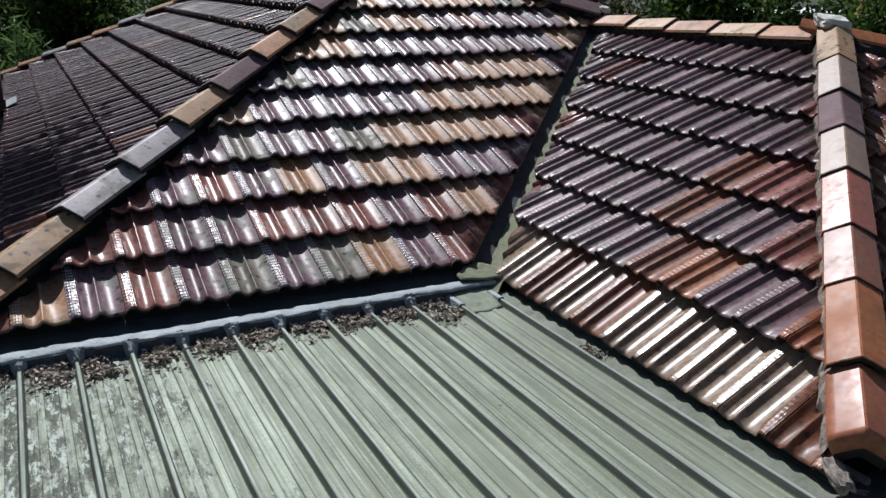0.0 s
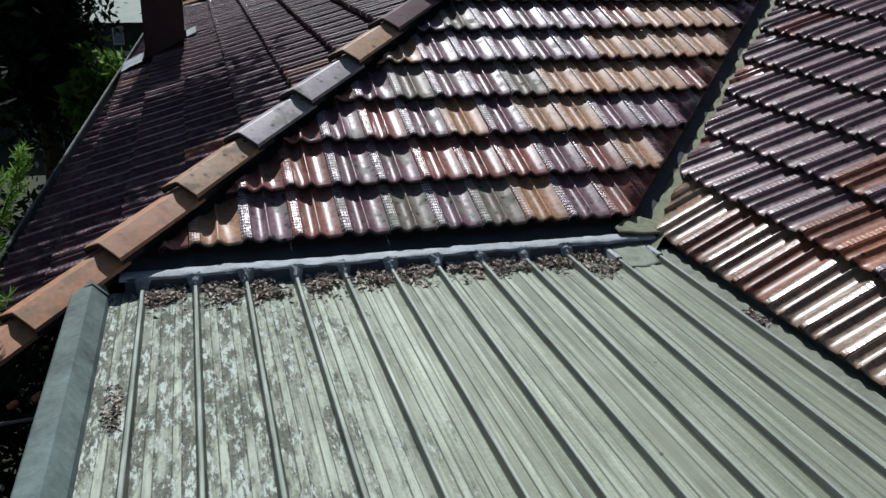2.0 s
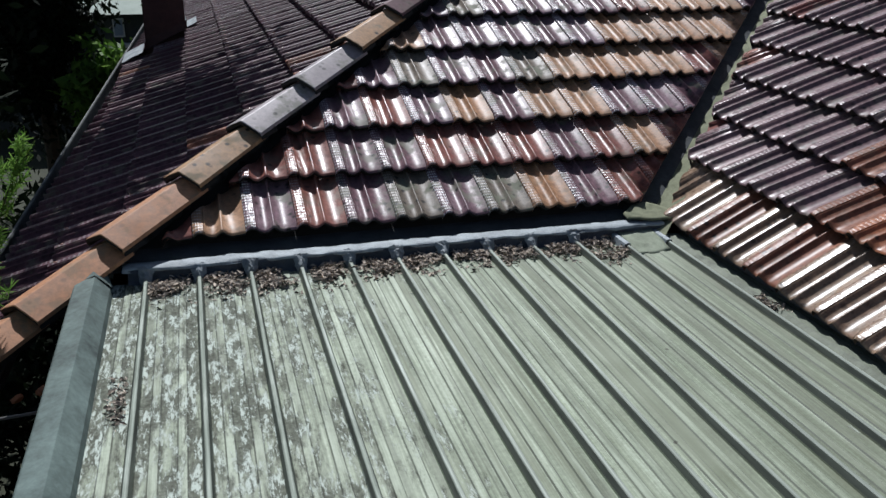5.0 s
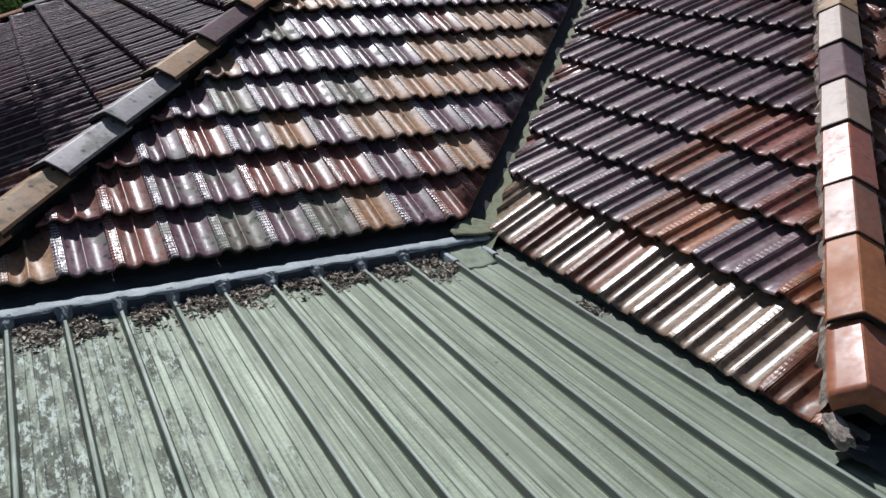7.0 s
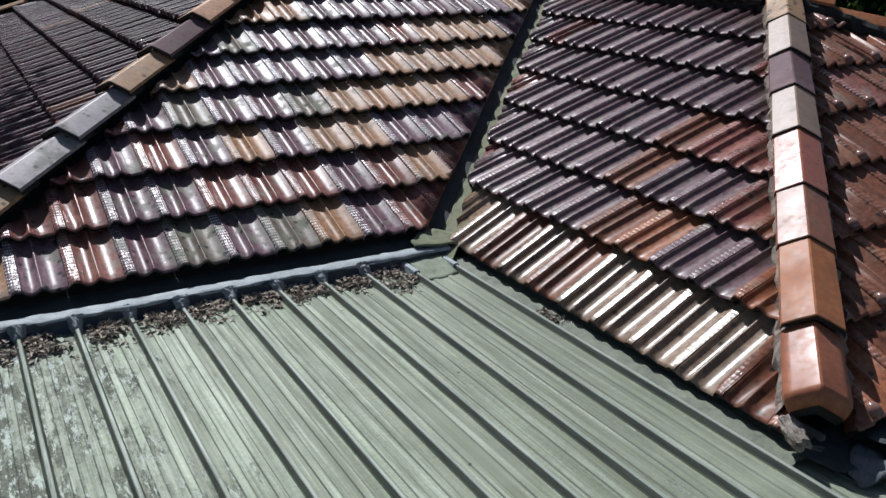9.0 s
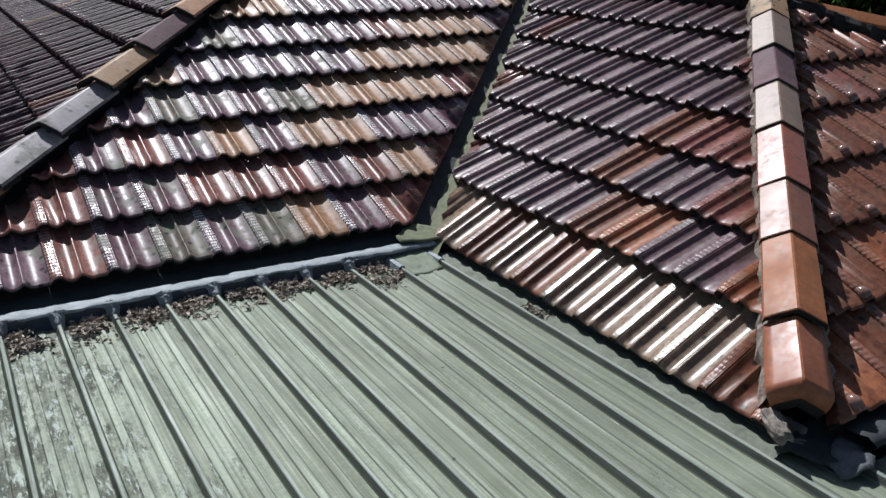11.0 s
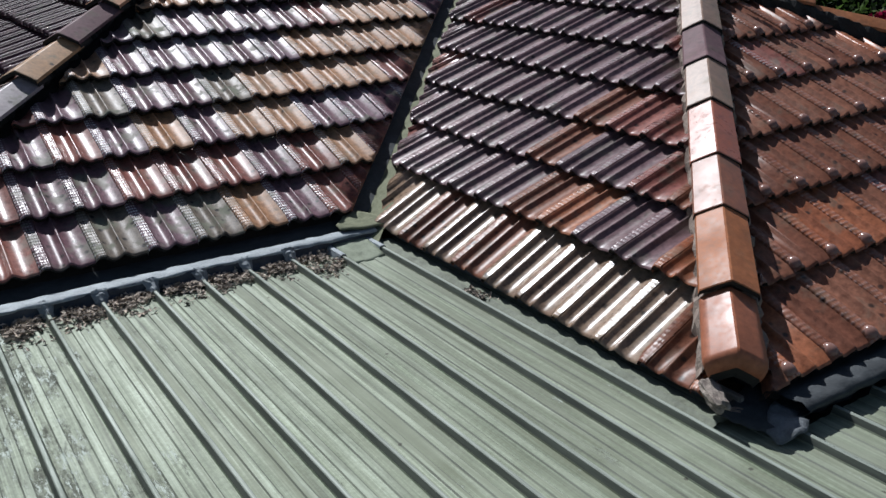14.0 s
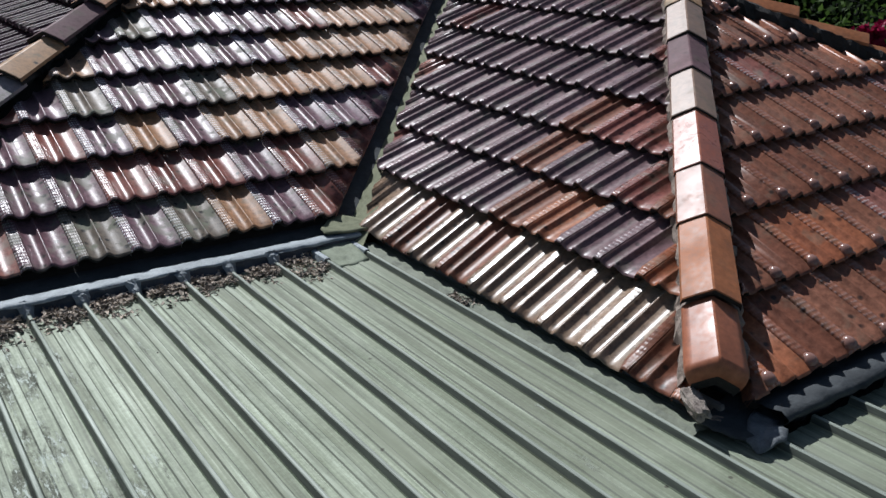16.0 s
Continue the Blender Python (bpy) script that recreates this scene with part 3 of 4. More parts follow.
def pick_front(rnd, k, u):
    """Silvery rose glaze above with runs of tan; redder and more lichened in the two lowest courses."""
    if k < 2:
        return rnd.choices((RUSSET, ROSE, TAN, LICHENED), (0.50, 0.30, 0.10, 0.10))[0]
    if k == 3 and abs(u + 0.328) < 0.1:
        return LICHENED
    if noise.noise((u * 1.9 + 3.1, k * 5.3, 0.7)) + rnd.uniform(-0.15, 0.15) > 0.13:
        return TAN
    return rnd.choices((ROSE, RUSSET, TAN, LICHENED), (0.74, 0.10, 0.09, 0.07))[0]


def pick_wing(rnd, k, u):
    near = max(0.0, min(1.0, (u + 0.2 * (3 - k)) / 1.7)) * max(0.0, 1 - k / 5)
    if k == 0:
        row = (GLAZED_GLARE, BROWN, GLAZED_GLARE, BROWN, GLAZED_GLARE, GLAZED_GLARE, GLAZED_GLARE, GLAZED_GLARE, BROWN, ORANGE)
        return row[max(0, min(9, int((u + 0.12) / TILE_W)))]
    r = rnd.random()
    if r < 0.95 * near:
        return rnd.choice((RUSSET, UMBER, ORANGE, BROWN))
    return UMBER if rnd.random() < 0.87 else (RUSSET if rnd.random() < 0.6 else ORANGE)


def pick_end(rnd, k, u):
    return rnd.choices((BROWN, ORANGE, RUSSET), (0.80, 0.07, 0.13) if k > 1 else (0.5, 0.2, 0.3))[0]


def pick_side(rnd, k, u):
    return rnd.choices((PLUM, BROWN), (0.94, 0.06))[0]


lay_tiles(front, FRONT, range(0, 12), -2.4, 2.4,
          [(-1, CP, HIP_LEFT - EAVE_Y - 0.17), (1, -CP, EAVE_Y - VALLEY - 0.066), (1, CP, HIP_RIGHT - EAVE_Y - 0.09)], pick_front, 3, 0.102)
lay_tiles(wing, WING, range(0, 8), -2.3, 2.1,
          [(-1, -CP, WING_X + VALLEY - 0.074), (1, CP, -HIP_WING - 0.105 - WING_X), (0, 1, (WING_RIDGE_X - 0.045 - WING_X) / CP)], pick_wing, 5, -0.117, first=-0.008, droop=9.5)
lay_tiles(end, END, range(0, 8), -0.1, 4.2,
          [(-1, CP, HIP_WING - 0.14 - END_Y), (1, CP, 2 * WING_RIDGE_X + HIP_WING - 0.10 - END_Y)], pick_end, 7, 0.066, gauge=0.3395, kick=-2.6, bead=1.0)
lay_tiles(side, SIDE, range(-2, 12), -10.0, 0.8,
          [(1, CP, -HIP_LEFT - 0.09 - SIDE_X), (-1, CP, HIP_BACK - 0.09 - SIDE_X), (0, 1, (APEX_X - 0.07 - SIDE_X) / CP), (-0.058, -CP, 2.95 + SIDE_X)], pick_side, 11, -0.117, -5.2, kick=2.0, bead=0.6)


# ---------------------------------------------------------------- hip and ridge caps
def cap_bmesh(length, half, rise, starter=False):
    """A folded ridge cap, crest along +y, open lower end at y = 0; a starter has a rounded nose."""
    bm = bmesh.new()
    across = (-1, -0.97, -0.75, -0.5, -0.25, -0.04, 0.04, 0.25, 0.5, 0.75, 0.97, 1)

    def section(y, grow, low=0.0, thick=0.0):
        pts = []
        for s in across:
            f = abs(s)
            z = rise * (1 - f) + 0.0015 * math.sin(math.pi * f) - (0.014 if f == 1 else 0)
            pts.append(bm.verts.new((s * half * grow, y, z * grow - low - thick)))
        return pts

    rows = []
    if starter:
        for k in range(6):
            a = math.pi / 2 * k / 5
            if k == 0:
                rows.append(section(-0.016, 0.62, 0.09))
            rows.append(section(-0.034 * math.cos(a), 0.76 + 0.24 * math.sin(a), 0.042 * (1 - math.sin(a))))
    else:
        rows.append(section(0.12, 0.95, 0.0, 0.03))
        rows.append(section(0.004, 0.97, 0.0, 0.022))
        rows.append(section(0.0, 1.0, 0.0, 0.003))
        rows.append(section(0.004, 1.0))
    rows.append(section(length, 0.93, 0.004))
    # the open lower end is coloured near-black for the shade inside it
    for k, (a, b) in enumerate(zip(rows, rows[1:])):
        for j in range(len(a) - 1):
            f = bm.faces.new((a[j], a[j + 1], b[j + 1], b[j]))
            f.smooth = True
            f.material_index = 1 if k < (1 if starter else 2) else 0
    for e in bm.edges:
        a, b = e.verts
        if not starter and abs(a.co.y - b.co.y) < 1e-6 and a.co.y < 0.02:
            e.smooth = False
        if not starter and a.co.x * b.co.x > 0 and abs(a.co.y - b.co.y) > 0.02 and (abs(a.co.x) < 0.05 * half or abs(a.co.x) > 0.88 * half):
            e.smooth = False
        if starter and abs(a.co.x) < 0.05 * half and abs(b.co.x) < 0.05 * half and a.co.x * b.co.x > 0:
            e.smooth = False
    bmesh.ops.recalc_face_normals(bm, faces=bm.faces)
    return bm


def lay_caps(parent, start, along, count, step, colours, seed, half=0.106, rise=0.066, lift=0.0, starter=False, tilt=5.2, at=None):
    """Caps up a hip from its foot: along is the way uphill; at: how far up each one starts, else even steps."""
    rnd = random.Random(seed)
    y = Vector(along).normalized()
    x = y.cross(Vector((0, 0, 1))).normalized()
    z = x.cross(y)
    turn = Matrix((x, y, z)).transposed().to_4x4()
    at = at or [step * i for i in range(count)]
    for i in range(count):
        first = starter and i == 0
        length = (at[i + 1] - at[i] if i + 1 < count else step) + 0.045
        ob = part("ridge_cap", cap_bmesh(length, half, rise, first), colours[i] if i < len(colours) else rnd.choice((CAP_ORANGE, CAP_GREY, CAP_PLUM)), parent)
        ob.data.materials.append(SHADE_DARK)
        ob.matrix_basis = Matrix.Translation(Vector(start) + y * at[i] + z * (lift + rnd.uniform(-0.003, 0.003))) @ turn @ pose(0, 0, 0, -tilt + rnd.uniform(-0.5, 0.5), rnd.uniform(-0.9, 0.9), rnd.uniform(-0.6, 0.6))


def mortar_bed(name, start, end_, half, rise, label, seed, drop=0.0, mat=SHADE_DARK):
    """Rough bedding below the caps, wider than they are in places."""
    rnd = random.Random(seed)
    a, b = Vector(start), Vector(end_)
    y = (b - a).normalized()
    x = y.cross(Vector((0, 0, 1))).normalized()
    z = x.cross(y)
    n = max(8, int((b - a).length / 0.03))
    rows = []
    for i in range(n + 1):
        p = a + (b - a) * (i / n)
        row = []
        for s, h in ((-1.0, -0.075), (-1.0, -0.03), (-0.85, 0.0), (-0.4, rise * 0.5), (0.4, rise * 0.5), (0.85, 0.0), (1.0, -0.03), (1.0, -0.075)):
            row.append(p + x * (s * half + rnd.uniform(-0.012, 0.012)) + z * (h + rnd.uniform(-0.008, 0.008) - drop))
        rows.append(row)
    verts, faces = ribbon(rows)
    return tagged(mesh_object(name, verts, faces, mat), label, "ridge", kind="structure")


def on_hip(line, h, base):
    """A point of a hip y = x + line at plan x = h; base: its height there."""
    return (h, h + line, base)


CAP_STEP = 0.277 * math.sqrt(2 + TP * TP)
UPHILL = (1, 1, TP)
G, O, P, T, C = CAP_GREY, CAP_ORANGE, CAP_PLUM, CAP_TAN, CAP_CLAY
wing_hip = mortar_bed("hip_wing", on_hip(HIP_WING, 0.16, z_wing(0.16)), on_hip(HIP_WING, WING_RIDGE_X, WING_TOP), 0.104, 0.05, "mortar-bedded hip of angular terracotta ridge caps", 1, 0.016, MORTAR)
HIP_SHIFT = Vector((-0.008, 0.008, 0.0))
lay_caps(wing_hip, Vector(on_hip(HIP_WING, 0.1435, z_wing(0.1435) + 0.03)) + HIP_SHIFT, UPHILL, 1, 0.23, [CAP_RED], 20, 0.095, 0.057, starter=True, tilt=1.5)
lay_caps(wing_hip, Vector(on_hip(HIP_WING, 0.325, z_wing(0.325) + 0.042)) + HIP_SHIFT, UPHILL, 7, CAP_STEP, [O, CAP_GLAZED_ROSE, CAP_GLAZED_RED, CAP_GLAZED_PLUM, P, CAP_GLAZED_PLUM, T], 21, 0.096, 0.054, 0.010, tilt=0.5,
         at=[CAP_STEP * (h - 0.325) / 0.277 for h in (0.325, 0.597, 0.818, 1.095, 1.346, 1.585, 1.85)])
left_hip = mortar_bed("hip_left", on_hip(HIP_LEFT, SIDE_EAVE_X, SIDE_EAVE_Z), on_hip(HIP_LEFT, APEX_X, APEX_Z), 0.035, 0.05, "mortar-bedded hip of orange and grey ridge caps", 2)
lay_caps(left_hip, on_hip(HIP_LEFT - 0.018, -2.96, z_side(-2.96) + 0.034), UPHILL, 14, CAP_STEP, [C, C, C, T, G, G, T, P, C, T, P, T, P, C], 22, 0.106, 0.050, 0.0, tilt=4.2,
         at=[CAP_STEP * (h + 2.96) / 0.277 for h in (-2.96, -2.67, -2.382, -2.075, -1.788, -1.497, -1.20, -0.925, -0.62, -0.36, -0.10, 0.17, 0.45, 0.73)])
wing_ridge = mortar_bed("ridge_wing", (WING_RIDGE_X, APEX_WING_Y, WING_TOP - 0.02), (WING_RIDGE_X, JOIN_Y, WING_TOP - 0.02), 0.082, 0.05, "ridge of pale orange terracotta caps", 3)
lay_caps(wing_ridge, (WING_RIDGE_X, APEX_WING_Y + 0.05, WING_TOP + 0.004), (0, 1, 0), 5, 0.419, [C, T, C, T, C], 23, 0.118, 0.062, -0.012, tilt=2.0)
right_hip = mortar_bed("hip_right", (2 * WING_RIDGE_X + 0.0, END_Y, WING_Z), (WING_RIDGE_X, APEX_WING_Y, WING_TOP), 0.05, 0.05, "hip of orange terracotta ridge caps", 4)
lay_caps(right_hip, (2 * WING_RIDGE_X, END_Y + 0.03, WING_Z + 0.045), (-1, 1, TP), 8, CAP_STEP, [O] * 8, 24, 0.072, 0.05, tilt=7.0)
apex_hip = mortar_bed("hip_join", (WING_RIDGE_X + 0.06, JOIN_Y - 0.02, WING_TOP), (APEX_X, APEX_Y, APEX_Z), 0.035, 0.05, "hip of dark terracotta caps above the valley", 5)
lay_caps(apex_hip, (WING_RIDGE_X + 0.04, JOIN_Y + 0.0, WING_TOP + 0.045), (-1, 1, TP), 5, CAP_STEP, [P, P, O, P, O], 25)
back_hip = mortar_bed("hip_back", (-2.40, HIP_BACK + 2.40, z_side(-2.40)), (APEX_X, RIDGE_END_Y, APEX_Z), 0.03, 0.05, "far hip of grey-brown ridge caps", 6)
lay_caps(back_hip, (-2.40, HIP_BACK + 2.40, z_side(-2.40) + 0.02), (1, -1, TP), 12, CAP_STEP, [G, T, C] * 5, 26, 0.055, 0.04, tilt=3.0)
main_ridge = mortar_bed("ridge_main", (APEX_X, APEX_Y, APEX_Z), (APEX_X, RIDGE_END_Y, APEX_Z), 0.035, 0.05, "main ridge of terracotta caps", 7)
lay_caps(main_ridge, (APEX_X, APEX_Y, APEX_Z + 0.04), (0, 1, 0), 5, 0.419, [O, P, O, G, P], 27)

# ---------------------------------------------------------------- metal roof
RIB = 0.203
FALL = -0.0067
MODULE = [(0, 0), (0.0045, -0.0004), (0.0072, -0.003), (0.0095, -0.009), (0.0155, -0.027), (0.046, -0.027), (0.050, -0.0235), (0.073, -0.0235), (0.077, -0.027),
          (0.122, -0.027), (0.126, -0.0235), (0.149, -0.0235), (0.153, -0.027), (0.1875, -0.027), (0.1935, -0.009), (0.1958, -0.003), (0.1985, -0.0004)]


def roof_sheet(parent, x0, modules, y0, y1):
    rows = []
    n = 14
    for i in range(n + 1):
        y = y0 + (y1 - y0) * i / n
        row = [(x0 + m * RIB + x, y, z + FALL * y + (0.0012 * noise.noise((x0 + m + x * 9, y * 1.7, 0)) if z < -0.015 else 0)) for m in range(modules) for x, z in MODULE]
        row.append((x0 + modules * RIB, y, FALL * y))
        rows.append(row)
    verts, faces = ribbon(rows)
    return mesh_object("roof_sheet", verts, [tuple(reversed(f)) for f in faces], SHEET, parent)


bm = bmesh.new()
box(bm, -2.44, 0.16, -6.3, 0.1, -0.10, -0.052)
box(bm, 0.162, 6.2, -6.3, -2.02, -0.10, -0.052)
metal_roof = tagged(part("metal_roof", bm, DECK), "low flat roof of weathered ribbed metal sheets", "roof", kind="structure")
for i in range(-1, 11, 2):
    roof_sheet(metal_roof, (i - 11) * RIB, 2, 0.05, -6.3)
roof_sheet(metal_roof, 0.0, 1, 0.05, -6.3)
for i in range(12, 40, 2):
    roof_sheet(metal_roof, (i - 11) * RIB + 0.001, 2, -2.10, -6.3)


def flashing(name, x0, x1, profile, label, mat, seed, rough=0.006, ragged=0.0):
    """A dressed sheet along x: profile of (y, z), crumpled a little."""
    n = int((x1 - x0) / 0.025)
    rows = []
    for i in range(n + 1):
        x = x0 + (x1 - x0) * i / n
        wave = noise.noise((x * 3.1, seed, 0)) * rough * 1.6
        row = []
        for j, (y, z) in enumerate(profile):
            k = rough * noise.noise((x * 11, j * 3.7, seed)) + wave
            d = ragged * noise.noise((x * 17, 9.1, seed)) if j >= len(profile) - 3 else 0.0
            row.append((x, y + k + d, z + 0.6 * rough * noise.noise((x * 14, j * 5.3, seed + 4))))
        rows.append(row)
    verts, faces = ribbon(rows)
    ob = mesh_object(name, verts, faces, mat, None, smooth=True)
    return tagged(ob, label, "flashing", kind="structure")


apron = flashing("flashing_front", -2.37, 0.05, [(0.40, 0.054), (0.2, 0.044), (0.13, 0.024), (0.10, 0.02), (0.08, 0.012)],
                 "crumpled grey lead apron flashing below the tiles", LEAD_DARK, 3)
# the drop face's shade is put into a darker lead colour
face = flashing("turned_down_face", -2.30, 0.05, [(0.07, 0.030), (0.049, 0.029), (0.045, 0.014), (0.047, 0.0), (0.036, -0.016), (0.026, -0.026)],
                "turned-down lead face darkened for its shade", LEAD_NAVY, 14, 0.007, 0.006)
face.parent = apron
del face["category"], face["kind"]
# pale lead paints the sunlit strip beyond the tiles' shadow
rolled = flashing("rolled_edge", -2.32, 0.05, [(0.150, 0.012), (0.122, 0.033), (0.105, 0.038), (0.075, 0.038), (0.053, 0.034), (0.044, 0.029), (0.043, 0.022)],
                  "crumpled lead edge coloured pale as sunlit", LEAD_PALE, 13, 0.009, 0.012)
rolled.parent = apron
del rolled["category"], rolled["kind"]
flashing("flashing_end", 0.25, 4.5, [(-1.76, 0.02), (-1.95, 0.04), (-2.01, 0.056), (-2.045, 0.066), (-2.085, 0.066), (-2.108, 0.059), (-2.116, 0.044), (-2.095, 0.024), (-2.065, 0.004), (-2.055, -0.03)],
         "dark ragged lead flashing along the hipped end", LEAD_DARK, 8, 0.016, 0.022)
# offcut of sheet tucked up under the wing's lowest tiles
tuck_rows = []
for i in range(79):
    y = 0.02 - 1.98 * i / 78
    edge = 0.010 * noise.noise((y * 9, 2.2, 0)) + 0.006 * noise.noise((y * 31, 5.1, 0))
    tuck_rows.append([(x + e * edge, y, z + FALL * y + 0.002 * noise.noise((y * 7, x * 30, 3))) for x, z, e in ((0.012, -0.023, 0), (0.020, -0.019, 0), (0.036, -0.010, 1), (0.046, -0.004, 1), (0.049, -0.008, 1), (0.10, -0.010, 0))])
verts, faces = ribbon(tuck_rows)
mesh_object("tucked_strip", verts, [tuple(reversed(f)) for f in faces], OFFCUT, metal_roof, "ragged green-grey strip tucked up under the tiles")
bm = bevelled_box(0.150, 0.175, -1.95, 0.10, -0.032, 0.05, 0.004)
tagged(part("fascia_wing", bm, TIMBER), "shadowed timber fascia under the wing eave", "fascia", kind="structure")

# barge capping along the open edge
cap_rows = []
for i in range(41):
    y = -0.045 - 6.2 * i / 40
    s = FALL * y + 0.0015 * noise.noise((y * 2, 1, 0))
    cap_rows.append([(-2.488, y, -0.16 + s), (-2.485, y, 0.033 + s), (-2.478, y, 0.041 + s), (-2.408, y, 0.057 + s), (-2.360, y, 0.004 + s), (-2.353, y, -0.034 + s)])
verts, faces = ribbon(cap_rows)
barge = tagged(mesh_object("barge_capping", verts, faces, GALV), "folded galvanised barge capping along the metal roof edge", "capping", kind="structure")
mesh_object("end_fold", [(-2.485, -0.046, 0.036), (-2.408, -0.046, 0.062), (-2.354, -0.046, 0.008), (-2.420, 0.012, 0.066), (-2.368, 0.012, 0.03), (-2.470, 0.0, 0.046), (-2.354, 0.01, -0.02)],
            [(0, 1, 3, 5), (1, 2, 4, 3), (2, 6, 4)], GALV, barge)


# ---------------------------------------------------------------- valley
def valley_flank(name, side_sign, parent):
    rows = []
    n = 60
    for i in range(n + 1):
        h = 0.0 + WING_RIDGE_X * i / n
        c = Vector((h, h + VALLEY, z_wing(h) - 0.074))
        row = []
        for j in range(6):
            d = j * 0.035
            lift = 0.004 * noise.noise((h * 6, j, side_sign))
            if side_sign < 0:
                row.append(c + Vector((-d, d * 0.0, 0.0)) + Vector((0, 0, lift)))
            else:
                row.append(c + Vector((0, -d, 0)) + Vector((0, 0, lift)))
        rows.append(row)
    verts, faces = ribbon(rows)
    # the left flank's dark colour stands for the shadow of the front tiles
    return mesh_object(name, verts, faces, VALLEY_PAINT if side_sign > 0 else LEAD_DARK, parent)


valley = tagged(valley_flank("valley_gutter", 1, None), "olive-painted metal valley gutter between two tiled slopes", "valley gutter", kind="structure")
valley_flank("valley_flank", -1, valley)


# ---------------------------------------------------------------- dressed lead and loose mortar
def crumpled(name, outline, z, mat, label, seed, relief=0.012, parent=None, thick=0.004):
    """A small dressed sheet: a closed outline in plan, filled in rings, its middle at z(x, y)."""
    cx, cy = sum(p[0] for p in outline) / len(outline), sum(p[1] for p in outline) / len(outline)
    pts = []
    for (x0, y0), (x1, y1) in zip(outline, outline[1:] + outline[:1]):
        pts += [(x0 + (x1 - x0) * k / 4, y0 + (y1 - y0) * k / 4) for k in range(4)]
    rings = []
    for f in (1.0, 0.97, 0.75, 0.5, 0.25):
        ring = []
        for k, (x, y) in enumerate(pts):
            wob = 1 + (0.025 * noise.noise((k * 0.9, seed, 1)) if f > 0.9 else 0)
            px, py = cx + (x - cx) * f * wob, cy + (y - cy) * f * wob
            ring.append((px, py, z(px, py) + relief * noise.noise((px * 22, py * 22, seed)) - (thick * 2 if f == 1.0 else 0)))
        ring.append(ring[0])
        rings.append(ring)
    rings.append([(cx, cy, z(cx, cy))] * len(rings[0]))
    verts, faces = ribbon(rings)
    ob = mesh_object(name, verts, faces, mat, parent, smooth=True)
    return tagged(ob, label, "flashing", kind="structure") if parent is None else ob


crumpled("flashing_corner", [(0.12, -2.07), (0.19, -2.02), (0.27, -1.99), (0.29, -2.05), (0.25, -2.12), (0.20, -2.15), (0.14, -2.145), (0.11, -2.12)], lambda x, y: 0.032 + 0.03 * (y + 2.15) - 0.9 * abs(x - 0.203) ** 1.5,
         LEAD_SCUFFED, "scuffed grey lead corner dressed over a rib below the hip", 5, 0.012)
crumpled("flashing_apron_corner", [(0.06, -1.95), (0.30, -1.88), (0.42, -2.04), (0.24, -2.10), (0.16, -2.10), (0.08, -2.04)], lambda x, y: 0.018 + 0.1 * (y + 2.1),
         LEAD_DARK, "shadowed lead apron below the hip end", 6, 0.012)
crumpled("flashing_valley_foot", [(-0.12, 0.135), (-0.05, 0.20), (0.03, 0.23), (0.10, 0.17), (0.17, 0.09), (0.10, 0.05), (-0.02, 0.062), (-0.12, 0.085)], lambda x, y: 0.045 + 0.16 * y,
         VALLEY_PAINT, "folded olive-painted foot of the valley gutter", 7, 0.004)
crumpled("flashing_pan_patch", [(-0.185, 0.05), (-0.015, 0.05), (-0.015, -0.135), (-0.10, -0.155), (-0.185, -0.15)], lambda x, y: -0.022 + 0.16 * max(0, y + 0.15),
         PATCH_PAINT, "buckled olive patch in the pan below the valley", 8, 0.008)
crumpled("lead_tongue", [(0.09, 0.08), (0.14, 0.085), (0.18, -0.03), (0.17, -0.045)], lambda x, y: 0.03 + 0.15 * y, LEAD, "bent grey lead tongue beside the valley foot", 9, 0.006)


def rib_collar(x, seed):
    """Lead dressed over the end of a rib: a flared tongue that narrows to a saddle."""
    rnd = random.Random(seed)
    rows_ = []
    for k in range(6):
        f = k / 5
        y = 0.056 - 0.052 * f + rnd.uniform(-0.004, 0.004)
        half, top = 0.036 - 0.020 * f, 0.038 - 0.033 * f
        row = []
        for j in range(9):
            s_ = -1 + j / 4
            arch = (0.030 * f + 0.006) * s_ * s_
            row.append((x + s_ * half + rnd.uniform(-0.003, 0.003), y, top - arch + rnd.uniform(-0.0035, 0.0035)))
        rows_.append(row)
    verts, faces = ribbon(rows_)
    mesh_object("rib_collar", verts, faces, LEAD, metal_roof, "crumpled lead collar dressed round the end of a rib")


for i in range(0, 10):
    rib_collar((i - 11) * RIB, 70 + i)
for i in (10, 11):
    x = (i - 11) * RIB
    rows_ = []
    for k in range(5):
        y = 0.045 - 0.034 * k
        rows_.append([(x + dx * (1.0 + 0.02 * k), y, z + FALL * y) for dx, z in ((-0.021, -0.032), (-0.012, 0.003), (-0.006, 0.006), (0.006, 0.006), (0.012, 0.003), (0.021, -0.032))])
    verts, faces = ribbon(rows_)
    mesh_object("rib_sleeve", verts, faces, LEAD_PALE, metal_roof, "pale metal sleeve over the rib end")


